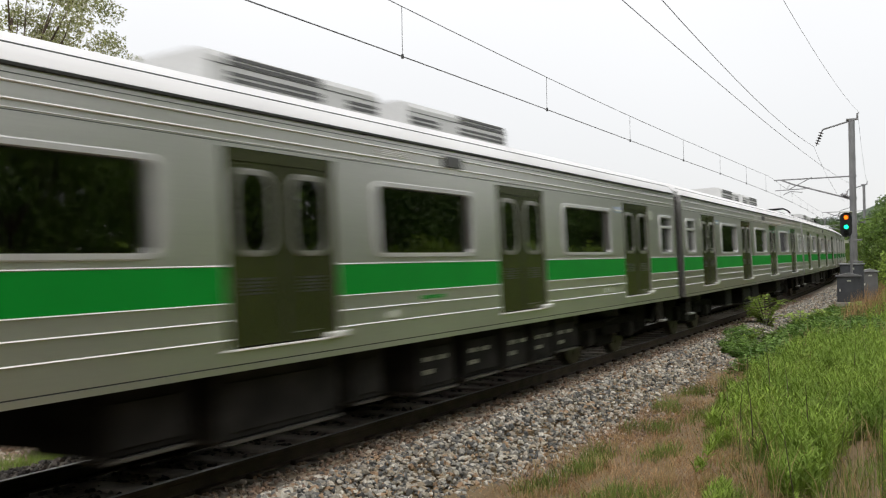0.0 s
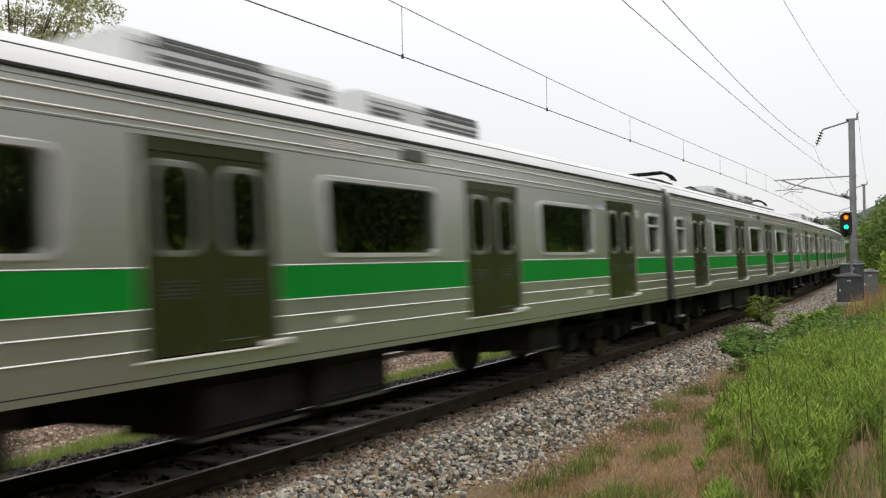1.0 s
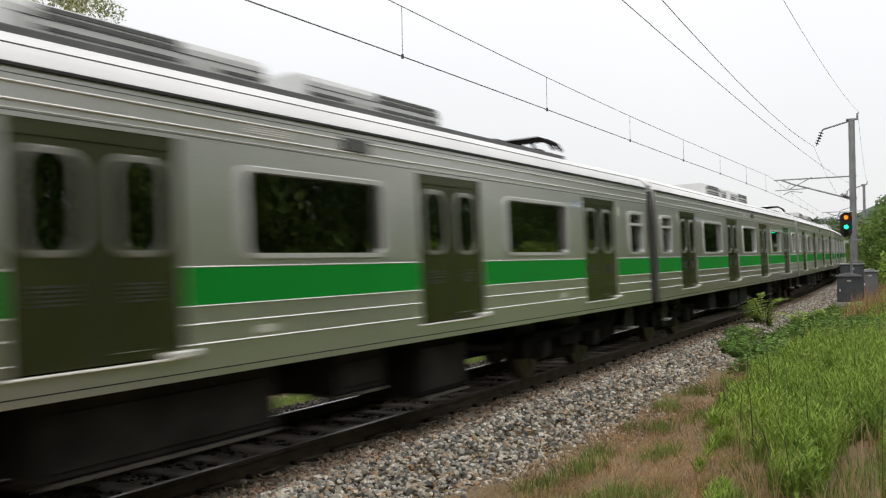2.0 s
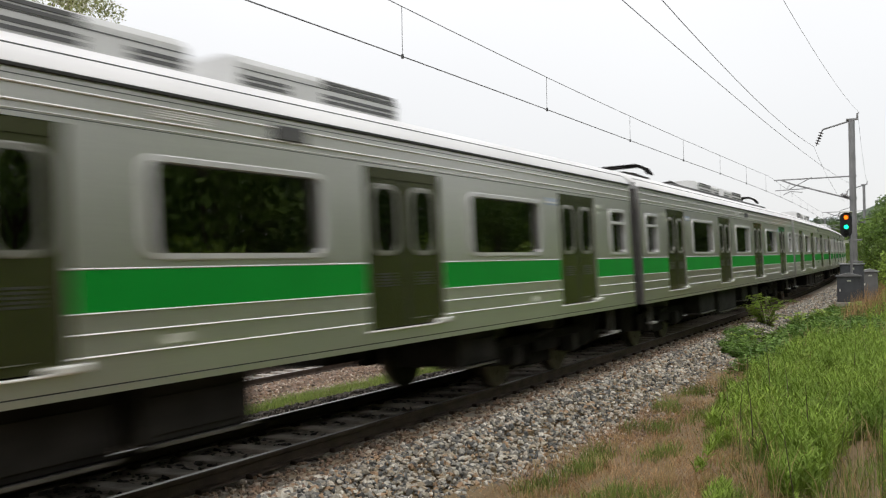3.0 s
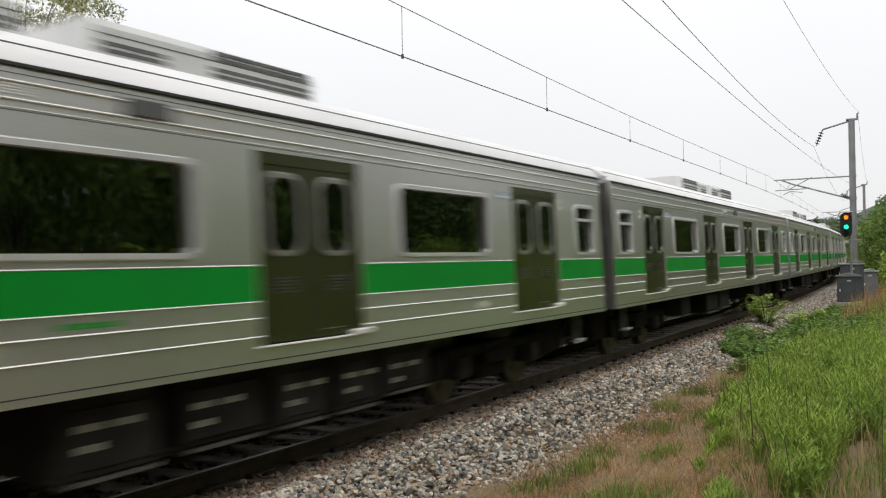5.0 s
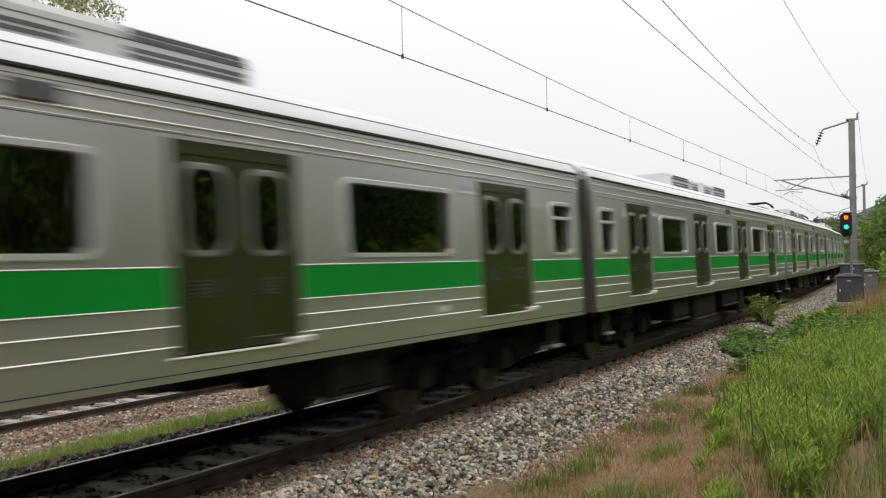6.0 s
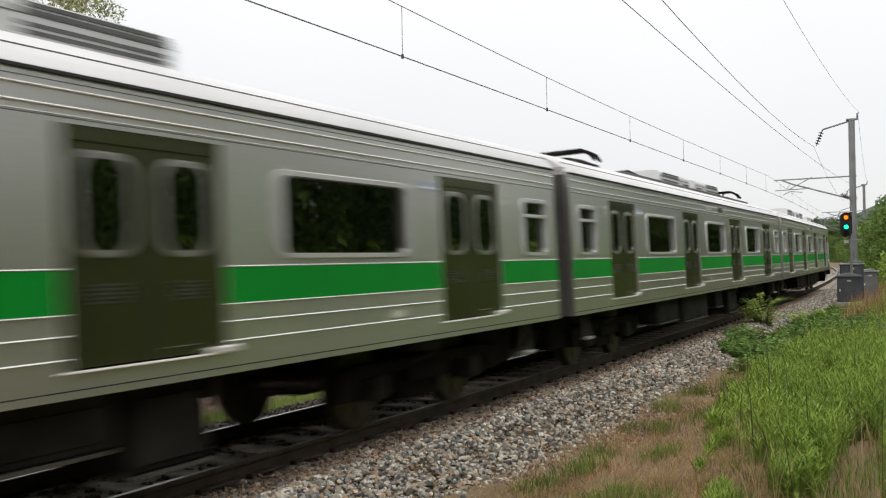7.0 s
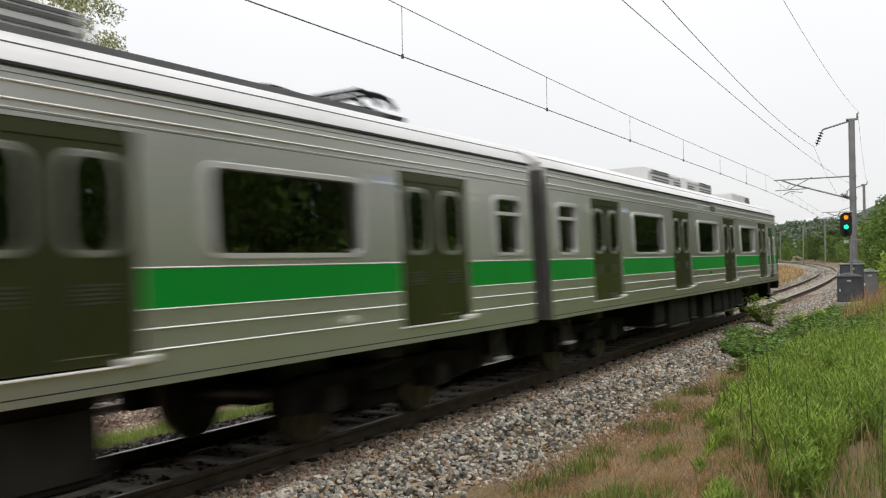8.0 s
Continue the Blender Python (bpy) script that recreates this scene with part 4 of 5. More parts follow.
# ---------------- signal and cabinets ----------------
def make_signal():
    sg = tagged(new("railway_signal"), "black two-lamp railway signal showing amber over green", "signal")
    sg.matrix_basis = Matrix.Translation(on_line(41.0, 2.94, 0, False)) @ Matrix.Rotation(radians(6.0), 4, "Z")
    part("post", T(([(0.17, 0.25, -0.5), (0.17, 0.25, 3.5)], 0.055), seg=12), MASTM, sg)
    plate = bmesh.new()
    p = rrect(0, 2.95, 0.45, 1.02, 0.22, 6)
    a, b = [plate.verts.new((x, 0.10, z)) for x, z in p], [plate.verts.new((x, 0.14, z)) for x, z in p]
    plate.faces.new(a), plate.faces.new(b[::-1])
    for k in range(len(p)):
        plate.faces.new((a[k], b[k], b[(k + 1) % len(p)], a[(k + 1) % len(p)]))
    part("backplate", plate, SIGBLACK, sg, "black oval backplate")
    part("housing", B((-0.17, 0.17, 0.14, 0.4, 2.55, 3.35), bev=0.03), SIGBLACK, sg)
    part("sunshield", B((-0.24, 0.24, -0.2, 0.35, 3.47, 3.5), bev=0.008), WHITEP, sg, "pale top shield")
    for z, m, lab in ((3.26, AMBER, "lit amber lamp"), (2.87, AQUA, "lit green lamp"), (2.62, SIGBLACK, "unlit lamp")):
        part("lamp", T(([(0, 0.10, z), (0, 0.075, z), (0, 0.07, z)], [0.085, 0.08, 0.04]), seg=16), m, sg, lab)
        bm = bmesh.new()
        n = 14
        o, i = [], []
        for k in range(n + 1):
            a = radians(-20 + 220 * k / n)
            o.append([bm.verts.new((0.125 * math.cos(a), y, z + 0.125 * math.sin(a))) for y in (0.10, -0.14)])
            i.append([bm.verts.new((0.115 * math.cos(a), y, z + 0.115 * math.sin(a))) for y in (0.10, -0.14)])
        for k in range(n):
            bm.faces.new((o[k][0], o[k + 1][0], o[k + 1][1], o[k][1])), bm.faces.new((i[k][0], i[k][1], i[k + 1][1], i[k + 1][0])), bm.faces.new((o[k][1], o[k + 1][1], i[k + 1][1], i[k][1]))
        part("hood", bm, SIGBLACK, sg)
    part("number_plate", B((-0.1, 0.08, 0.2, 0.22, 2.2, 2.32), bev=0.005), PALE, sg, "small pale plate with a bar")
    for z in (1.4, 2.3):
        part("clamp", B((0.05, 0.6, 0.2, 0.3, z, z + 0.06), bev=0.01), MASTM, sg)


def make_cabinet(s, off, w, d, z0, h, material, gable, label, face):
    c = tagged(new("signal_cabinet"), label, "cabinet", "trackside cabinets")
    c.matrix_basis = Matrix.Translation(on_line(s, off, z0, False)) @ Matrix.Rotation(radians(face), 4, "Z")
    part("plinth", B((-w / 2 - 0.03, w / 2 + 0.03, -0.03, d + 0.03, -0.45, 0.0), bev=0.02), CONC, c, "concrete plinth")
    part("body", B((-w / 2, w / 2, 0, d, 0.0, h), bev=0.012), material, c)
    door = part("door", B((-w / 2 + 0.04, w / 2 - 0.04, -0.022, -0.001, 0.06, h - 0.05), bev=0.006), material, c)
    part("handle", B((-w / 2 + 0.08, -w / 2 + 0.14, -0.05, -0.023, h * 0.42, h * 0.52), bev=0.008), WHITEP, door, "pale lock handle")
    part("label_plate", B((-0.06, 0.09, -0.027, -0.023, h - 0.2, h - 0.14)), PALE, door)
    for z in (0.2, h - 0.25):
        part("hinge", T(([(w / 2 - 0.03, -0.03, z), (w / 2 - 0.03, -0.03, z + 0.1)], 0.012)), material, door)
    if gable:
        bm = bmesh.new()
        a = w / 2 + 0.06
        for y in (-0.08, d + 0.06):
            [bm.verts.new(v) for v in ((-a, y, h), (-a, y, h + 0.03), (0, y, h + 0.14), (a, y, h + 0.03), (a, y, h))]
        bm.verts.ensure_lookup_table()
        v = list(bm.verts)
        bm.faces.new(v[0:5]), bm.faces.new(v[9:4:-1])
        for k in range(5):
            bm.faces.new((v[k], v[5 + k], v[5 + (k + 1) % 5], v[(k + 1) % 5]))
        bmesh.ops.recalc_face_normals(bm, faces=bm.faces[:])
        part("lid", bm, CABROOF if material is CABM2 else CABM2, c, "pitched lid")
    else:
        part("lid", B((-w / 2 - 0.05, w / 2 + 0.05, -0.06, d + 0.05, h, h + 0.06), bev=0.015), CABROOF, c, "flat lid")


make_signal()
make_cabinet(39.8, 3.06, 0.86, 0.6, -0.17, 1.03, CABM, True, "dark grey steel trackside cabinet with pitched lid on concrete", 6)
make_cabinet(41.3, 3.10, 0.90, 0.6, -0.17, 1.48, CABM, False, "taller dark grey trackside cabinet with flat lid", 6)
make_cabinet(45.6, 3.62, 0.66, 0.6, -0.12, 1.05, CABM2, True, "mid grey trackside cabinet with pitched lid beside the mast", 6)


# ---------------- vegetation ----------------
def blades(name, count, area, height, width, material, label, seed, lean=0.35, clump=0, category="grass", tall=False):
    """Grass blades: area(rng) gives s and off; each blade is two quads that narrow to the tip."""
    rng = np.random.default_rng(seed)
    V, F = [], []
    k = 0
    while k < count:
        s, o = area(rng)
        for _ in range(clump + 1):
            ss, oo = s + rng.normal(0, 0.06) * (clump > 0), o + rng.normal(0, 0.06) * (clump > 0)
            p = on_line(ss, oo, 0, False)
            z = profile(oo) - 0.02
            h = height * rng.uniform(0.45, 1.2) * (grow(ss, oo) if tall else 1.0)
            a, b = rng.uniform(0, 6.28), rng.uniform(0, 6.28)
            ln = h * lean * rng.uniform(0.2, 1.3)
            w = width * rng.uniform(0.6, 1.3) * (1 + max(0, ss - 15) * 0.03)
            dx, dy = math.cos(a) * w / 2, math.sin(a) * w / 2
            lx, ly = math.cos(b) * ln, math.sin(b) * ln
            V += [(p.x - dx, p.y - dy, z), (p.x + dx, p.y + dy, z), (p.x - dx * 0.8 + lx * 0.35, p.y - dy * 0.8 + ly * 0.35, z + h * 0.6), (p.x + dx * 0.8 + lx * 0.35, p.y + dy * 0.8 + ly * 0.35, z + h * 0.6), (p.x + lx, p.y + ly, z + h * 0.97)]
            n = 5 * k
            F += [(n, n + 1, n + 3, n + 2), (n + 2, n + 3, n + 4)]
            k += 1
    return tagged(raw(name, V, F, material), label, category, kind="stuff")


def patchy(s, o, f=0.7, seed=0.0):
    return noise.noise(Vector((s * f * 0.6, o * f * 1.6, seed)))


def area_where(s0, s1, o0, o1, keep, power=1.6):
    def pick(rng):
        for _ in range(40):
            s, o = s0 + (s1 - s0) * rng.random() ** power, rng.uniform(o0, o1)
            if keep(s, o):
                break
        return s, o
    return pick


def green_edge(s):
    """Offset at which the fresh weeds begin."""
    return float(np.interp(s, [5, 8, 9.5, 11, 13, 16, 22, 30, 36, 40, 60], [5.3, 4.62, 4.12, 3.72, 3.18, 2.88, 2.85, 3.0, 3.3, 4.2, 5.0]))


def grow(s, o):
    """How tall the fresh growth stands towards its ragged edge."""
    return min(1.0, 0.3 + 0.75 * max(0.0, o - green_edge(s)) / 1.1) * (0.8 + 0.5 * patchy(s, o, 2.4, 15.0))


def weeds(name, count, area, height, material, label, seed, leaves=9, size=0.085, rise=(0.5, 1.6), slim=0.10, tall=False):
    """Upright stems with lance-shaped leaves all the way up."""
    rng = np.random.default_rng(seed)
    V, F = [], []
    for _ in range(count):
        s, o = area(rng)
        p = on_line(s, o, 0, False)
        z, h = profile(o) - 0.02, height * rng.uniform(0.5, 1.2) * (grow(s, o) if tall else 1.0)
        lx, ly = rng.normal(0, 0.12, 2) * h
        n = len(V)
        w = 0.004
        V += [(p.x - w, p.y, z), (p.x + w, p.y, z), (p.x + lx, p.y + ly, z + h)]
        F.append((n, n + 1, n + 2))
        for k in range(leaves):
            u = 0.12 + 0.88 * (k + rng.random()) / leaves
            a, up = rng.uniform(0, 6.28), rng.uniform(*rise)
            L = size * rng.uniform(0.7, 1.3) * (1.15 - 0.5 * u)
            b = np.array((p.x + lx * u, p.y + ly * u, z + h * u))
            d = np.array((math.cos(a), math.sin(a), up)) * L
            e = np.array((-math.sin(a), math.cos(a), 0.2)) * L * slim
            n = len(V)
            V += [tuple(b), tuple(b + d * 0.45 + e), tuple(b + d + (0, 0, -0.2 * L)), tuple(b + d * 0.45 - e)]
            F.append((n, n + 1, n + 2, n + 3))
    return tagged(raw(name, V, F, material), label, "weeds", kind="stuff")


blades("dry_grass", 60000, area_where(6, 48, 2.35, 6.5, lambda s, o: o > 2.42 + 0.2 * patchy(s, o, 2.5) and (o < green_edge(s) + 0.7 or patchy(s, o, 1.2, 6.0) > 0.25)), 0.10, 0.006, DRYG, "short dry tan grass on the verge", 11, 1.3, 5)
blades("straw", 5000, area_where(6, 40, 2.5, 6.5, lambda s, o: patchy(s, o, 2.2, 12.0) > 0.05), 0.2, 0.005, STRAW, "pale straw stalks in the dry grass", 21, 0.9)
blades("green_tufts", 15000, area_where(6, 45, 2.6, 4.8, lambda s, o: patchy(s, o, 2.0, 4.0) > 0.24), 0.19, 0.007, GREENG, "small green tufts among the dry grass", 12, 0.6, 5)
weeds("tall_weeds", 9500, area_where(7.5, 23, 2.8, 7.5, lambda s, o: o > green_edge(s) + 0.35 + 0.8 * patchy(s, o, 1.6, 9.0) and patchy(s, o, 1.3, 1.0) > -0.12 and (s > 9.5 or o < 5.3)), 0.62, WEED, "tall fresh yellow-green leafy weeds on the verge", 13, 17, 0.078, (0.4, 1.9), 0.12, tall=True)
blades("tall_grass", 22000, area_where(7, 26, 2.8, 8.0, lambda s, o: o > green_edge(s) + 0.4 * patchy(s, o, 2.0, 2.0) and patchy(s, o, 0.9, 5.0) > -0.3), 0.36, 0.009, GREENG, "fresh green grass blades among the weeds", 14, 0.5, 4, tall=True)
blades("dry_stalks", 2600, area_where(7.5, 26, 3.0, 7.5, lambda s, o: o > green_edge(s) + 0.2 and patchy(s, o, 1.7, 3.0) > -0.05), 0.5, 0.007, STRAW, "pale dry stalks standing among the green weeds", 31, 0.45, 2)
weeds("creepers", 4200, area_where(17, 37, 2.35, 6.2, lambda s, o: o > 2.2 + 0.35 * patchy(s, o, 1.3, 3.0) + max(0, 21 - s) * 0.16 + max(0, s - 31) * 0.12 and patchy(s, o, 1.1, 8.0) > -0.2, 1.0), 0.3, VINE, "low dark green creeper over the ballast edge", 19, 8, 0.17, (0.0, 0.6), 0.2)
weeds("creepers", 520, area_where(19.5, 24.5, 1.5, 2.7, lambda s, o: abs(o - 1.55 - 0.32 * (s - 24.5) / -2.0) < 0.28 + 0.2 * patchy(s, o, 1.6, 5.0), 1.0), 0.22, VINE, "trailing creeper shoots reaching over the crushed stone", 29, 7, 0.15, (0.0, 0.6), 0.2)
blades("golden_tufts", 1600, area_where(7.5, 18, 2.7, 5.0, lambda s, o: patchy(s, o, 3.0, 17.0) > 0.3 and o < green_edge(s) + 0.3), 0.16, 0.006, STRAW, "golden dry tufts in the short grass", 33, 0.5, 7)
weeds("bank_weeds", 2500, area_where(28, 58, 4.2, 8.0, lambda s, o: True, 1.0), 0.5, WEED, "fresh weeds on the bank below the trees", 23, 9, 0.14)
blades("dead_stalks", 50, area_where(8, 30, 3.6, 6.5, lambda s, o: o > green_edge(s)), 1.0, 0.010, BARK, "bare dark dead stalks among the weeds", 20, 0.3)
blades("grass_strip", 42000, area_where(4, 50, -5.0, -2.5, lambda s, o: patchy(s, o, 1.5, 7.0) > -0.15 - 0.2 * (abs(o + 3.7) < 0.7)), 0.20, 0.007, GREENG, "green grass strip between the two tracks", 15, 0.5, 3)
blades("far_verge_grass", 12000, area_where(4, 90, -20, -12.6, lambda s, o: True), 0.5, 0.03, GREENG, "rough grass beyond the second track", 16, 0.5, 3)
blades("distant_dry_grass", 14000, area_where(60, 190, -16, -2.4, lambda s, o: o < -2.6, 1.2), 0.35, 0.03, STRAW, "yellow dry grass inside the far curve", 17, 0.5, 2)
blades("verge_dry_stalks", 2500, area_where(30, 60, 3.4, 6.0, lambda s, o: True), 0.8, 0.008, DRYG, "dry brown stalks round the cabinets", 18, 0.2)


def leaf_cloud(rng, centres, per, spread, size, droop=0.0):
    V, F = [], []
    n = 0
    for c in centres:
        q = rng.normal(0, 1, (per, 3))
        q *= (rng.random((per, 1)) ** 0.4) * spread / np.maximum(np.linalg.norm(q, axis=1, keepdims=True), 0.3)
        for d in q:
            p = np.array(c) + d * (1, 1, 0.75)
            a = rng.normal(0, 1, 3)
            a /= np.linalg.norm(a)
            b = np.cross(a, rng.normal(0, 1, 3))
            b /= max(np.linalg.norm(b), 1e-3)
            a[2] -= droop
            w, h = size * rng.uniform(0.3, 0.5), size * rng.uniform(0.6, 1.2)
            V += [p - a * h, p + b * w, p + a * h, p - b * w]
            F.append((n, n + 1, n + 2, n + 3))
            n += 4
    return np.array(V).tolist(), F


def make_tree(name, seed, height, crown_r, crown_z0, leaf, clumps, per, size, material, label, blossom=0):
    rng = np.random.default_rng(seed)
    tree = tagged(new(name), label, "tree", "trees")
    bm = bmesh.new()
    bend = rng.normal(0, 0.25, 2)
    trunk = [(bend[0] * u * u, bend[1] * u * u, -0.4 + (height * 0.85 + 0.4) * u) for u in np.linspace(0, 1, 7)]
    tube(bm, trunk, [0.028 * height * (1 - 0.8 * u) * 0.6 for u in np.linspace(0, 1, 7)], 9)
    centres = []
    for k in range(clumps):
        u = (k + rng.random()) / clumps
        z = crown_z0 + (height - crown_z0) * u
        r = crown_r * math.sqrt(max(0.05, 1 - (2 * u - 0.85) ** 2 / 1.6)) * rng.uniform(0.45, 1.1)
        a = rng.uniform(0, 6.28)
        c = (r * math.cos(a), r * math.sin(a), z)
        centres.append(c)
        if k % 3 == 0:
            st = trunk[min(6, max(1, int(6 * max(0.15, z / height - 0.15))))]
            mid = [(x + y) / 2 + rng.normal(0, 0.1) for x, y in zip(st, c)]
            tube(bm, [st, mid, c], [0.012 * height * 0.5, 0.007 * height * 0.5, 0.01], 5)
    part("trunk", bm, BARK, tree)
    V, F = leaf_cloud(rng, centres, per, leaf, size)
    raw("crown", V, F, material, tree)
    if blossom:
        V, F = leaf_cloud(rng, centres, blossom, leaf * 1.05, size * 0.6, 0.8)
        raw("blossom", V, F, BLOSSOM, tree, "hanging cream blossom")
    return tree


TREE_A = make_tree("tree", 21, 7.5, 2.6, 1.2, 0.8, 60, 75, 0.17, LEAF, "dense dark green deciduous tree in full leaf")
TREE_B = make_tree("tree", 22, 6.0, 2.4, 0.6, 0.75, 60, 75, 0.16, LEAF2, "bushy young green tree at the wood's edge")
TREE_C = make_tree("tree", 23, 9.0, 3.0, 2.0, 0.9, 70, 70, 0.2, LEAF, "tall dark green tree in full leaf")
SHRUB = make_tree("shrub", 24, 2.4, 1.5, 0.2, 0.5, 36, 60, 0.11, LEAF3, "rounded green shrub on the bank")
SHRUB["category"] = "shrub"
KIT = [TREE_A, TREE_B, TREE_C, SHRUB]
USED = set()


def plant(k, x, y, z, scale=1.0, turn=0.0):
    src = KIT[k]
    m = Matrix.Translation((x, y, z)) @ Matrix.Rotation(turn, 4, "Z")
    if k in USED:
        ob = copy_thing(src, m)
    else:
        USED.add(k)
        ob = src
        ob.matrix_basis = m
    ob.scale = (scale,) * 3
    return ob


rt = random.Random(5)
# the wood on the camera's side of the line, behind and beside the camera
for y in np.arange(-24, 100, 5.0):
    for row in range(3):
        p = on_line(float(y) + 1.7 * row, 12.6 + row * 4 + rt.uniform(-1, 1), 0, False)
        plant(rt.choice((0, 1, 2)), p.x, p.y, 0.1, rt.uniform(0.85, 1.25) * (1.05 if y < 26 else 0.8 if y < 55 else 1.0), rt.uniform(0, 6))
for y in np.arange(5, 36, 3.4):
    p = on_line(float(y), 8.7 + 0.02 * y + rt.uniform(-0.3, 0.3), 0, False)
    plant(3, p.x, p.y, -0.3, rt.uniform(1.0, 1.3), rt.uniform(0, 6))
# green bank on the outside of the curve
for s, o, k, sc in ((58, 4.6, 1, 0.8), (62, 5.6, 0, 0.75), (66, 4.5, 1, 0.85), (70, 6.5, 2, 0.75), (74, 5.0, 0, 0.8), (80, 6.0, 1, 0.9), (88, 5.4, 0, 0.8), (96, 6.4, 2, 0.7), (105, 5.0, 1, 0.75), (115, 6.0, 0, 0.8), (125, 5.0, 1, 0.7), (135, 6.2, 2, 0.7), (145, 5.2, 1, 0.7), (155, 6.5, 0, 0.8), (165, 5.4, 1, 0.7), (52, 5.2, 3, 0.9), (55, 5.0, 3, 0.9), (60, 4.2, 3, 0.8), (68, 4.2, 3, 0.9)):
    p = on_line(s, o, 0, False)
    plant(k, p.x, p.y, -0.35, sc, rt.uniform(0, 6))
# wood round the end of the curve
for k in range(46):
    s = 175 + 3.2 * k
    p = on_line(s, 9 + rt.uniform(-2, 9), 0, False)
    plant(rt.choice((0, 1, 2, 1)), p.x, p.y, -0.4, rt.uniform(0.6, 1.0), rt.uniform(0, 6))
# beyond the second track
for y in np.arange(-30, 150, 7.0):
    p = on_line(float(y), -30 - rt.uniform(0, 8), 0, False)
    plant(rt.choice((3, 3, 1)), p.x, p.y, -0.9, rt.uniform(0.5, 0.8), rt.uniform(0, 6))

ACACIA = make_tree("locust_tree", 31, 13.0, 4.8, 6.0, 0.64, 120, 240, 0.078, LOCUST, "tall locust tree with pale leaves and cream blossom", 75)
ACACIA.matrix_basis = Matrix.Translation((-28.8, 20.6, -0.6))


def ridge(name, x0, x1, y0, y1, heights, depth, material, label, seed, rough):
    n, rows = 160, 8
    V, F = [], []
    for j in range(rows + 1):
        v = j / rows
        for i in range(n + 1):
            u = i / n
            h = float(np.interp(u, np.linspace(0, 1, len(heights)), heights))
            x, y = x0 + (x1 - x0) * u, y0 + (y1 - y0) * u
            bump = rough * (noise.noise(Vector((x * 0.03, y * 0.03, seed))) + 0.7 * noise.noise(Vector((x * 0.12, y * 0.12, v * 5 + seed))))
            V.append((x + depth * v * -0.3, y + depth * v, -2 + (h + bump) * math.sin(min(1, v * 1.15) * math.pi / 2)))
    for j in range(rows):
        for i in range(n):
            a = j * (n + 1) + i
            F.append((a, a + 1, a + n + 2, a + n + 1))
    tagged(raw(name, V, F, material, smooth=False), label, "hill", kind="structure")


def canopy(name, count, x0, x1, y0, y1, heights, depth, seed, label):
    """Tree crowns over a far slope, each a loose clump of leaf masses."""
    rng = np.random.default_rng(seed)
    V, F = [], []
    for _ in range(count):
        u, v = rng.random(), rng.random()
        h = float(np.interp(u, np.linspace(0, 1, len(heights)), heights))
        x, y = x0 + (x1 - x0) * u - 0.3 * depth * v, y0 + (y1 - y0) * u + depth * v
        z = -2 + h * math.sin(min(1, v * 1.15) * math.pi / 2)
        r = rng.uniform(2.2, 4.2)
        for _ in range(60):
            d = rng.normal(0, 1, 3)
            d /= np.linalg.norm(d)
            d[2] = abs(d[2])
            p = np.array((x, y, z)) + d * r * rng.uniform(0.6, 1.0)
            a, b = rng.normal(0, 0.36, 3), rng.normal(0, 0.36, 3)
            n = len(V)
            V += [tuple(p - a), tuple(p + b), tuple(p + a), tuple(p - b)]
            F.append((n, n + 1, n + 2, n + 3))
    return tagged(raw(name, V, F, FARLEAF), label, "woodland", kind="stuff")


HILL_H = (8.5, 10.5, 12.5, 12.5, 12.5, 12, 19, 34, 38, 40)
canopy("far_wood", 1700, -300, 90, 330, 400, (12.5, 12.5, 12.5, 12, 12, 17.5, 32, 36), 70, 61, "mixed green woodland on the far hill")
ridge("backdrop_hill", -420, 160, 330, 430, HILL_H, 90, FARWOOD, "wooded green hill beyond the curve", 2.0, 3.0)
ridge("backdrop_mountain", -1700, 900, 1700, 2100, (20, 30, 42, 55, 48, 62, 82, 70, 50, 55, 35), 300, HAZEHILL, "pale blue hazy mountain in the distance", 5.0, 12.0)


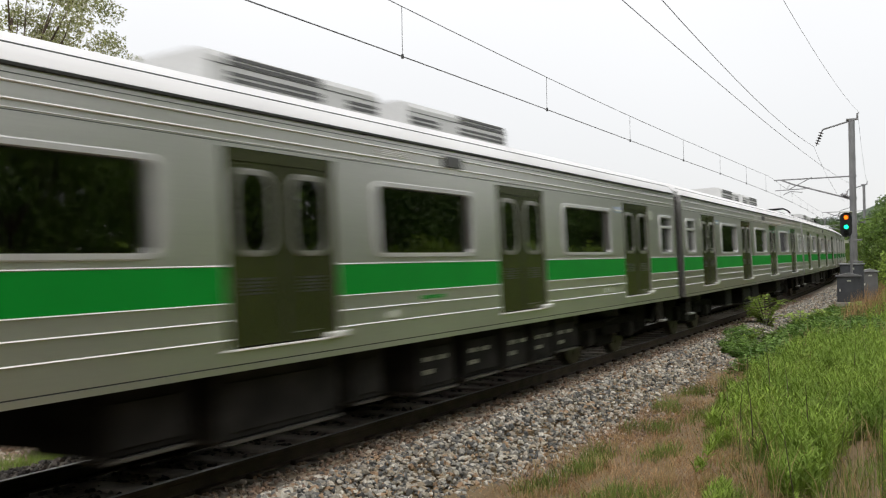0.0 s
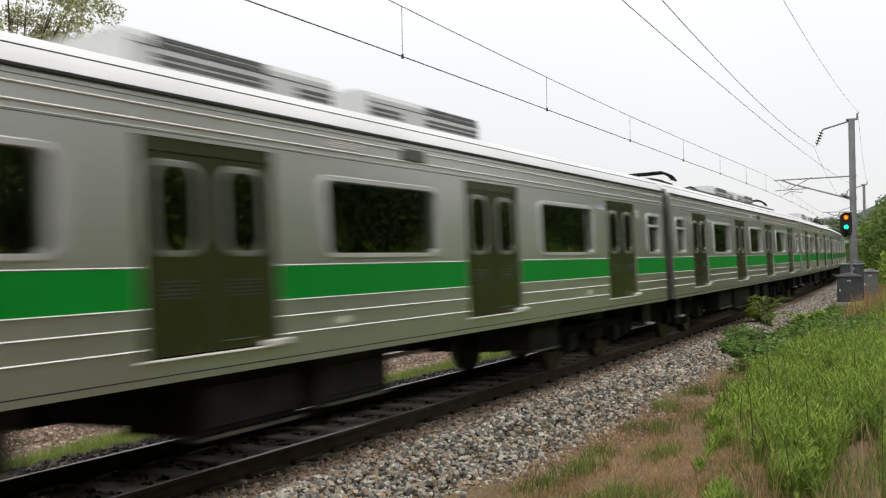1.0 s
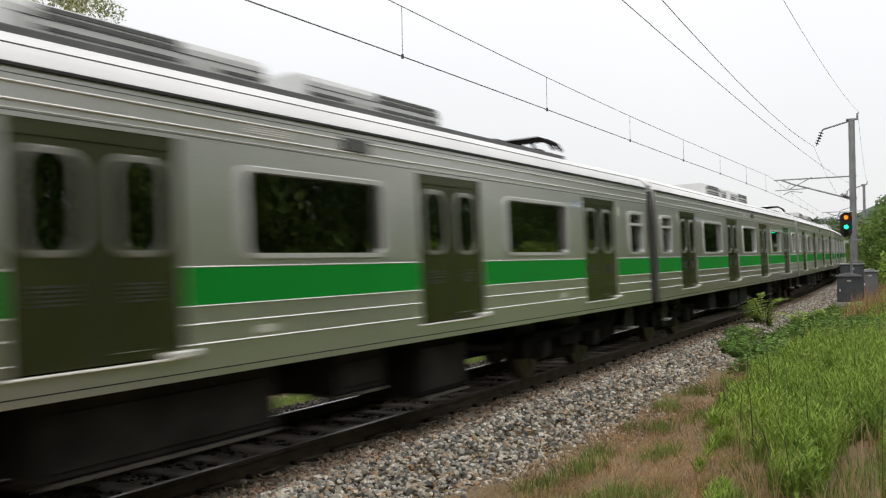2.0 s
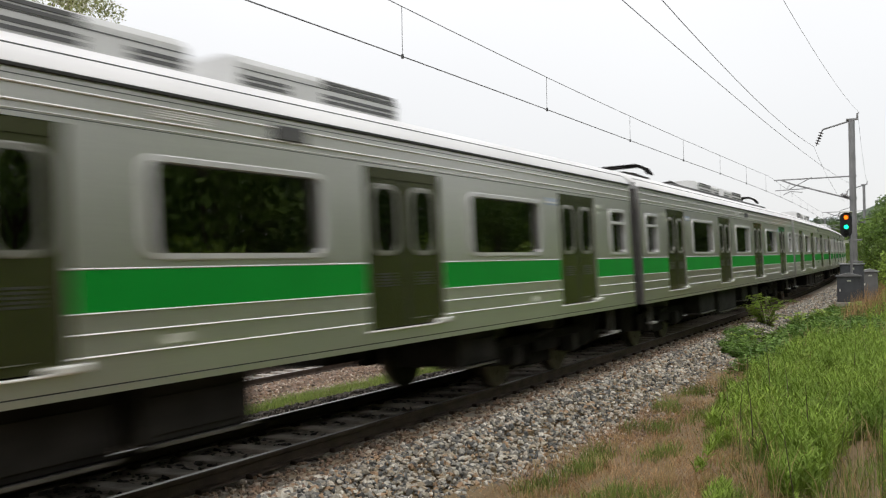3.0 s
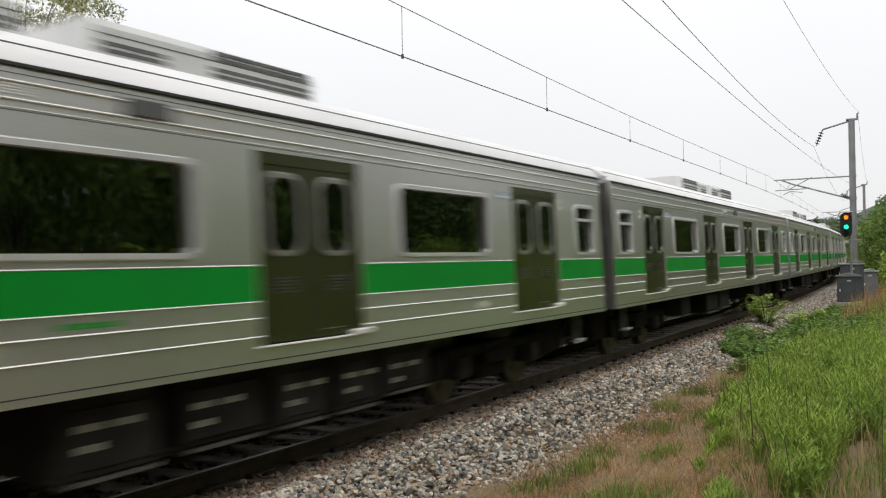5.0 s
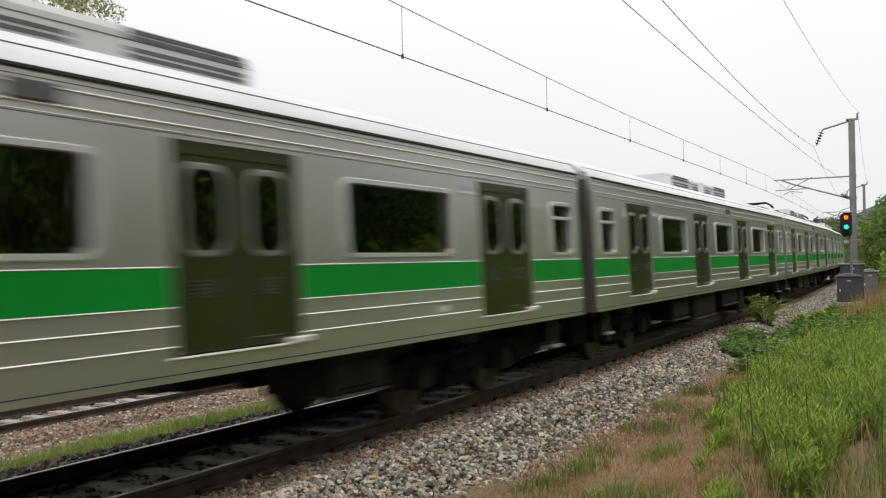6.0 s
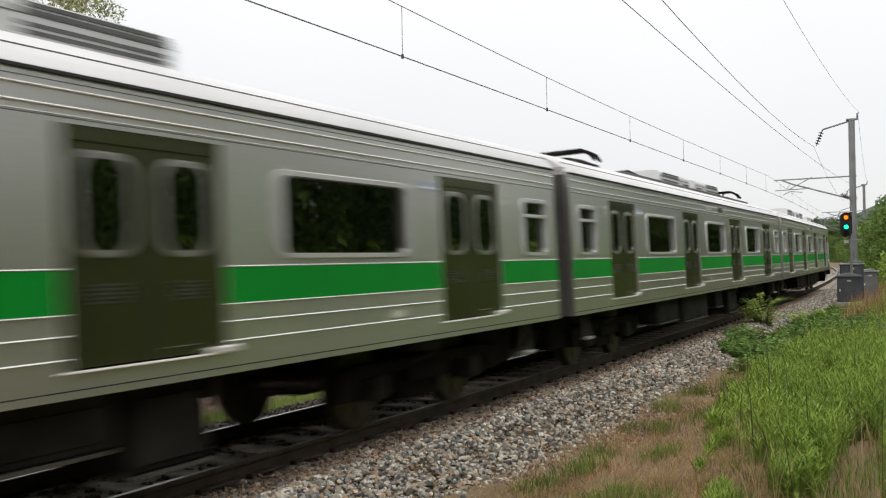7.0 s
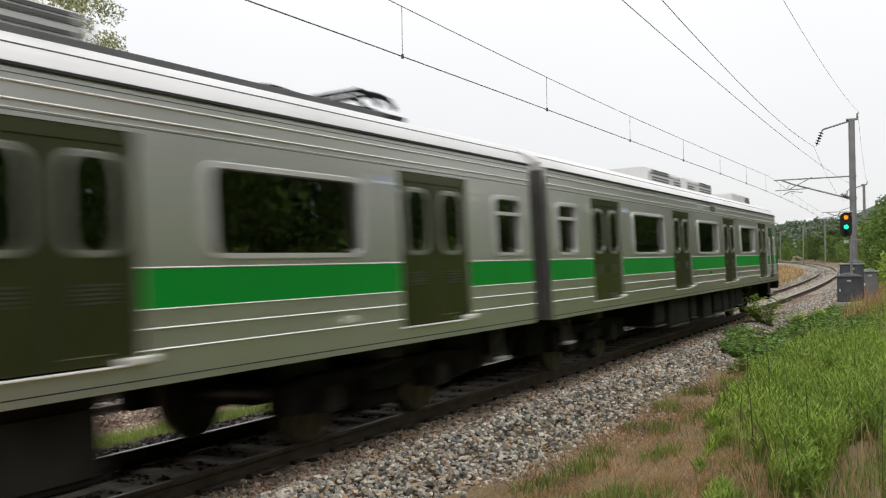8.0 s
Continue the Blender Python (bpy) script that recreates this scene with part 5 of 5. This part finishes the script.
def make_sprig(s, o, z, r, seed, n, tall=1.1):
    """A seedling of arching fronds, each with pairs of small oval leaflets."""
    rng = np.random.default_rng(seed)
    sh = tagged(new("shrub"), "low bright green sapling growing from the ballast edge", "shrub", "saplings")
    sh.matrix_basis = Matrix.Translation(on_line(s, o, z, False))
    bm, V, F = bmesh.new(), [], []
    for k in range(n):
        a, h, reach = rng.uniform(0, 6.28), r * tall * rng.uniform(0.35, 1.0), r * rng.uniform(0.5, 1.25)
        d = np.array((math.cos(a), math.sin(a), 0.0))
        side = np.array((-math.sin(a), math.cos(a), 0.0))
        curve = [d * reach * u ** 1.3 + np.array((0, 0, -0.2 + (h + 0.2) * (1 - (1 - u) ** 2) - 0.25 * h * u ** 4)) for u in np.linspace(0, 1, 9)]
        tube(bm, [tuple(c) for c in curve], [0.010 - 0.0009 * i for i in range(9)], 5)
        for u in np.linspace(0.25, 1.0, 15):
            c = np.array([np.interp(u, np.linspace(0, 1, 9), [q[i] for q in curve]) for i in range(3)])
            for sg in (-1, 1):
                L = 0.13 * rng.uniform(0.7, 1.2) * (1.2 - 0.5 * u)
                e = sg * side * L + d * 0.35 * L + np.array((0, 0, rng.uniform(-0.35, 0.25) * L))
                w = d * 0.24 * L + np.array((0, 0, 0.08 * L))
                m = len(V)
                V += [tuple(c), tuple(c + 0.35 * e + w), tuple(c + 0.75 * e + 0.8 * w), tuple(c + e), tuple(c + 0.75 * e - 0.8 * w), tuple(c + 0.35 * e - w)]
                F.append((m, m + 1, m + 2, m + 3, m + 4, m + 5))
    part("twig", bm, BARK, sh)
    raw("foliage", V, F, WEED, sh)
    return sh


SAPLINGS = [make_sprig(26.6, 1.85, -0.3, 0.75, 41, 26, 1.55), make_sprig(28.6, 2.5, -0.36, 0.5, 42, 9), make_sprig(22.4, 2.05, -0.36, 0.42, 43, 8), make_sprig(23.6, 2.3, -0.38, 0.4, 44, 8), make_sprig(31.0, 3.0, -0.38, 0.5, 45, 10), make_sprig(34.5, 3.5, -0.38, 0.55, 46, 10)]


# ---------------- motion ----------------
def motions():
    for n, car in CARS.items():
        walk(car, [(0.25 * k, car_pose(n, 0.25 * k)) for k in range(33)])
        # every wheelset rolls on the rail
        for w in [o for o in car.children if o.name.startswith("wheelset")]:
            x, y, z = w.location
            walk(w, [(k / FPS, Matrix.Translation((x, y, z)) @ Matrix.Rotation((car_s(n, 0) - car_s(n, k / FPS)) / 0.45, 4, "X")) for k in range(241)])
    # the train's draught stirs the saplings
    for i, sh in enumerate(SAPLINGS[:3]):
        home = sh.matrix_basis.copy()
        walk(sh, [(0.5 * k, home @ pose(0, 0, 0, 7 * math.sin(1.9 * k + i), -8 + 7 * math.sin(2.6 * k + 2 * i))) for k in range(17)])


motions()
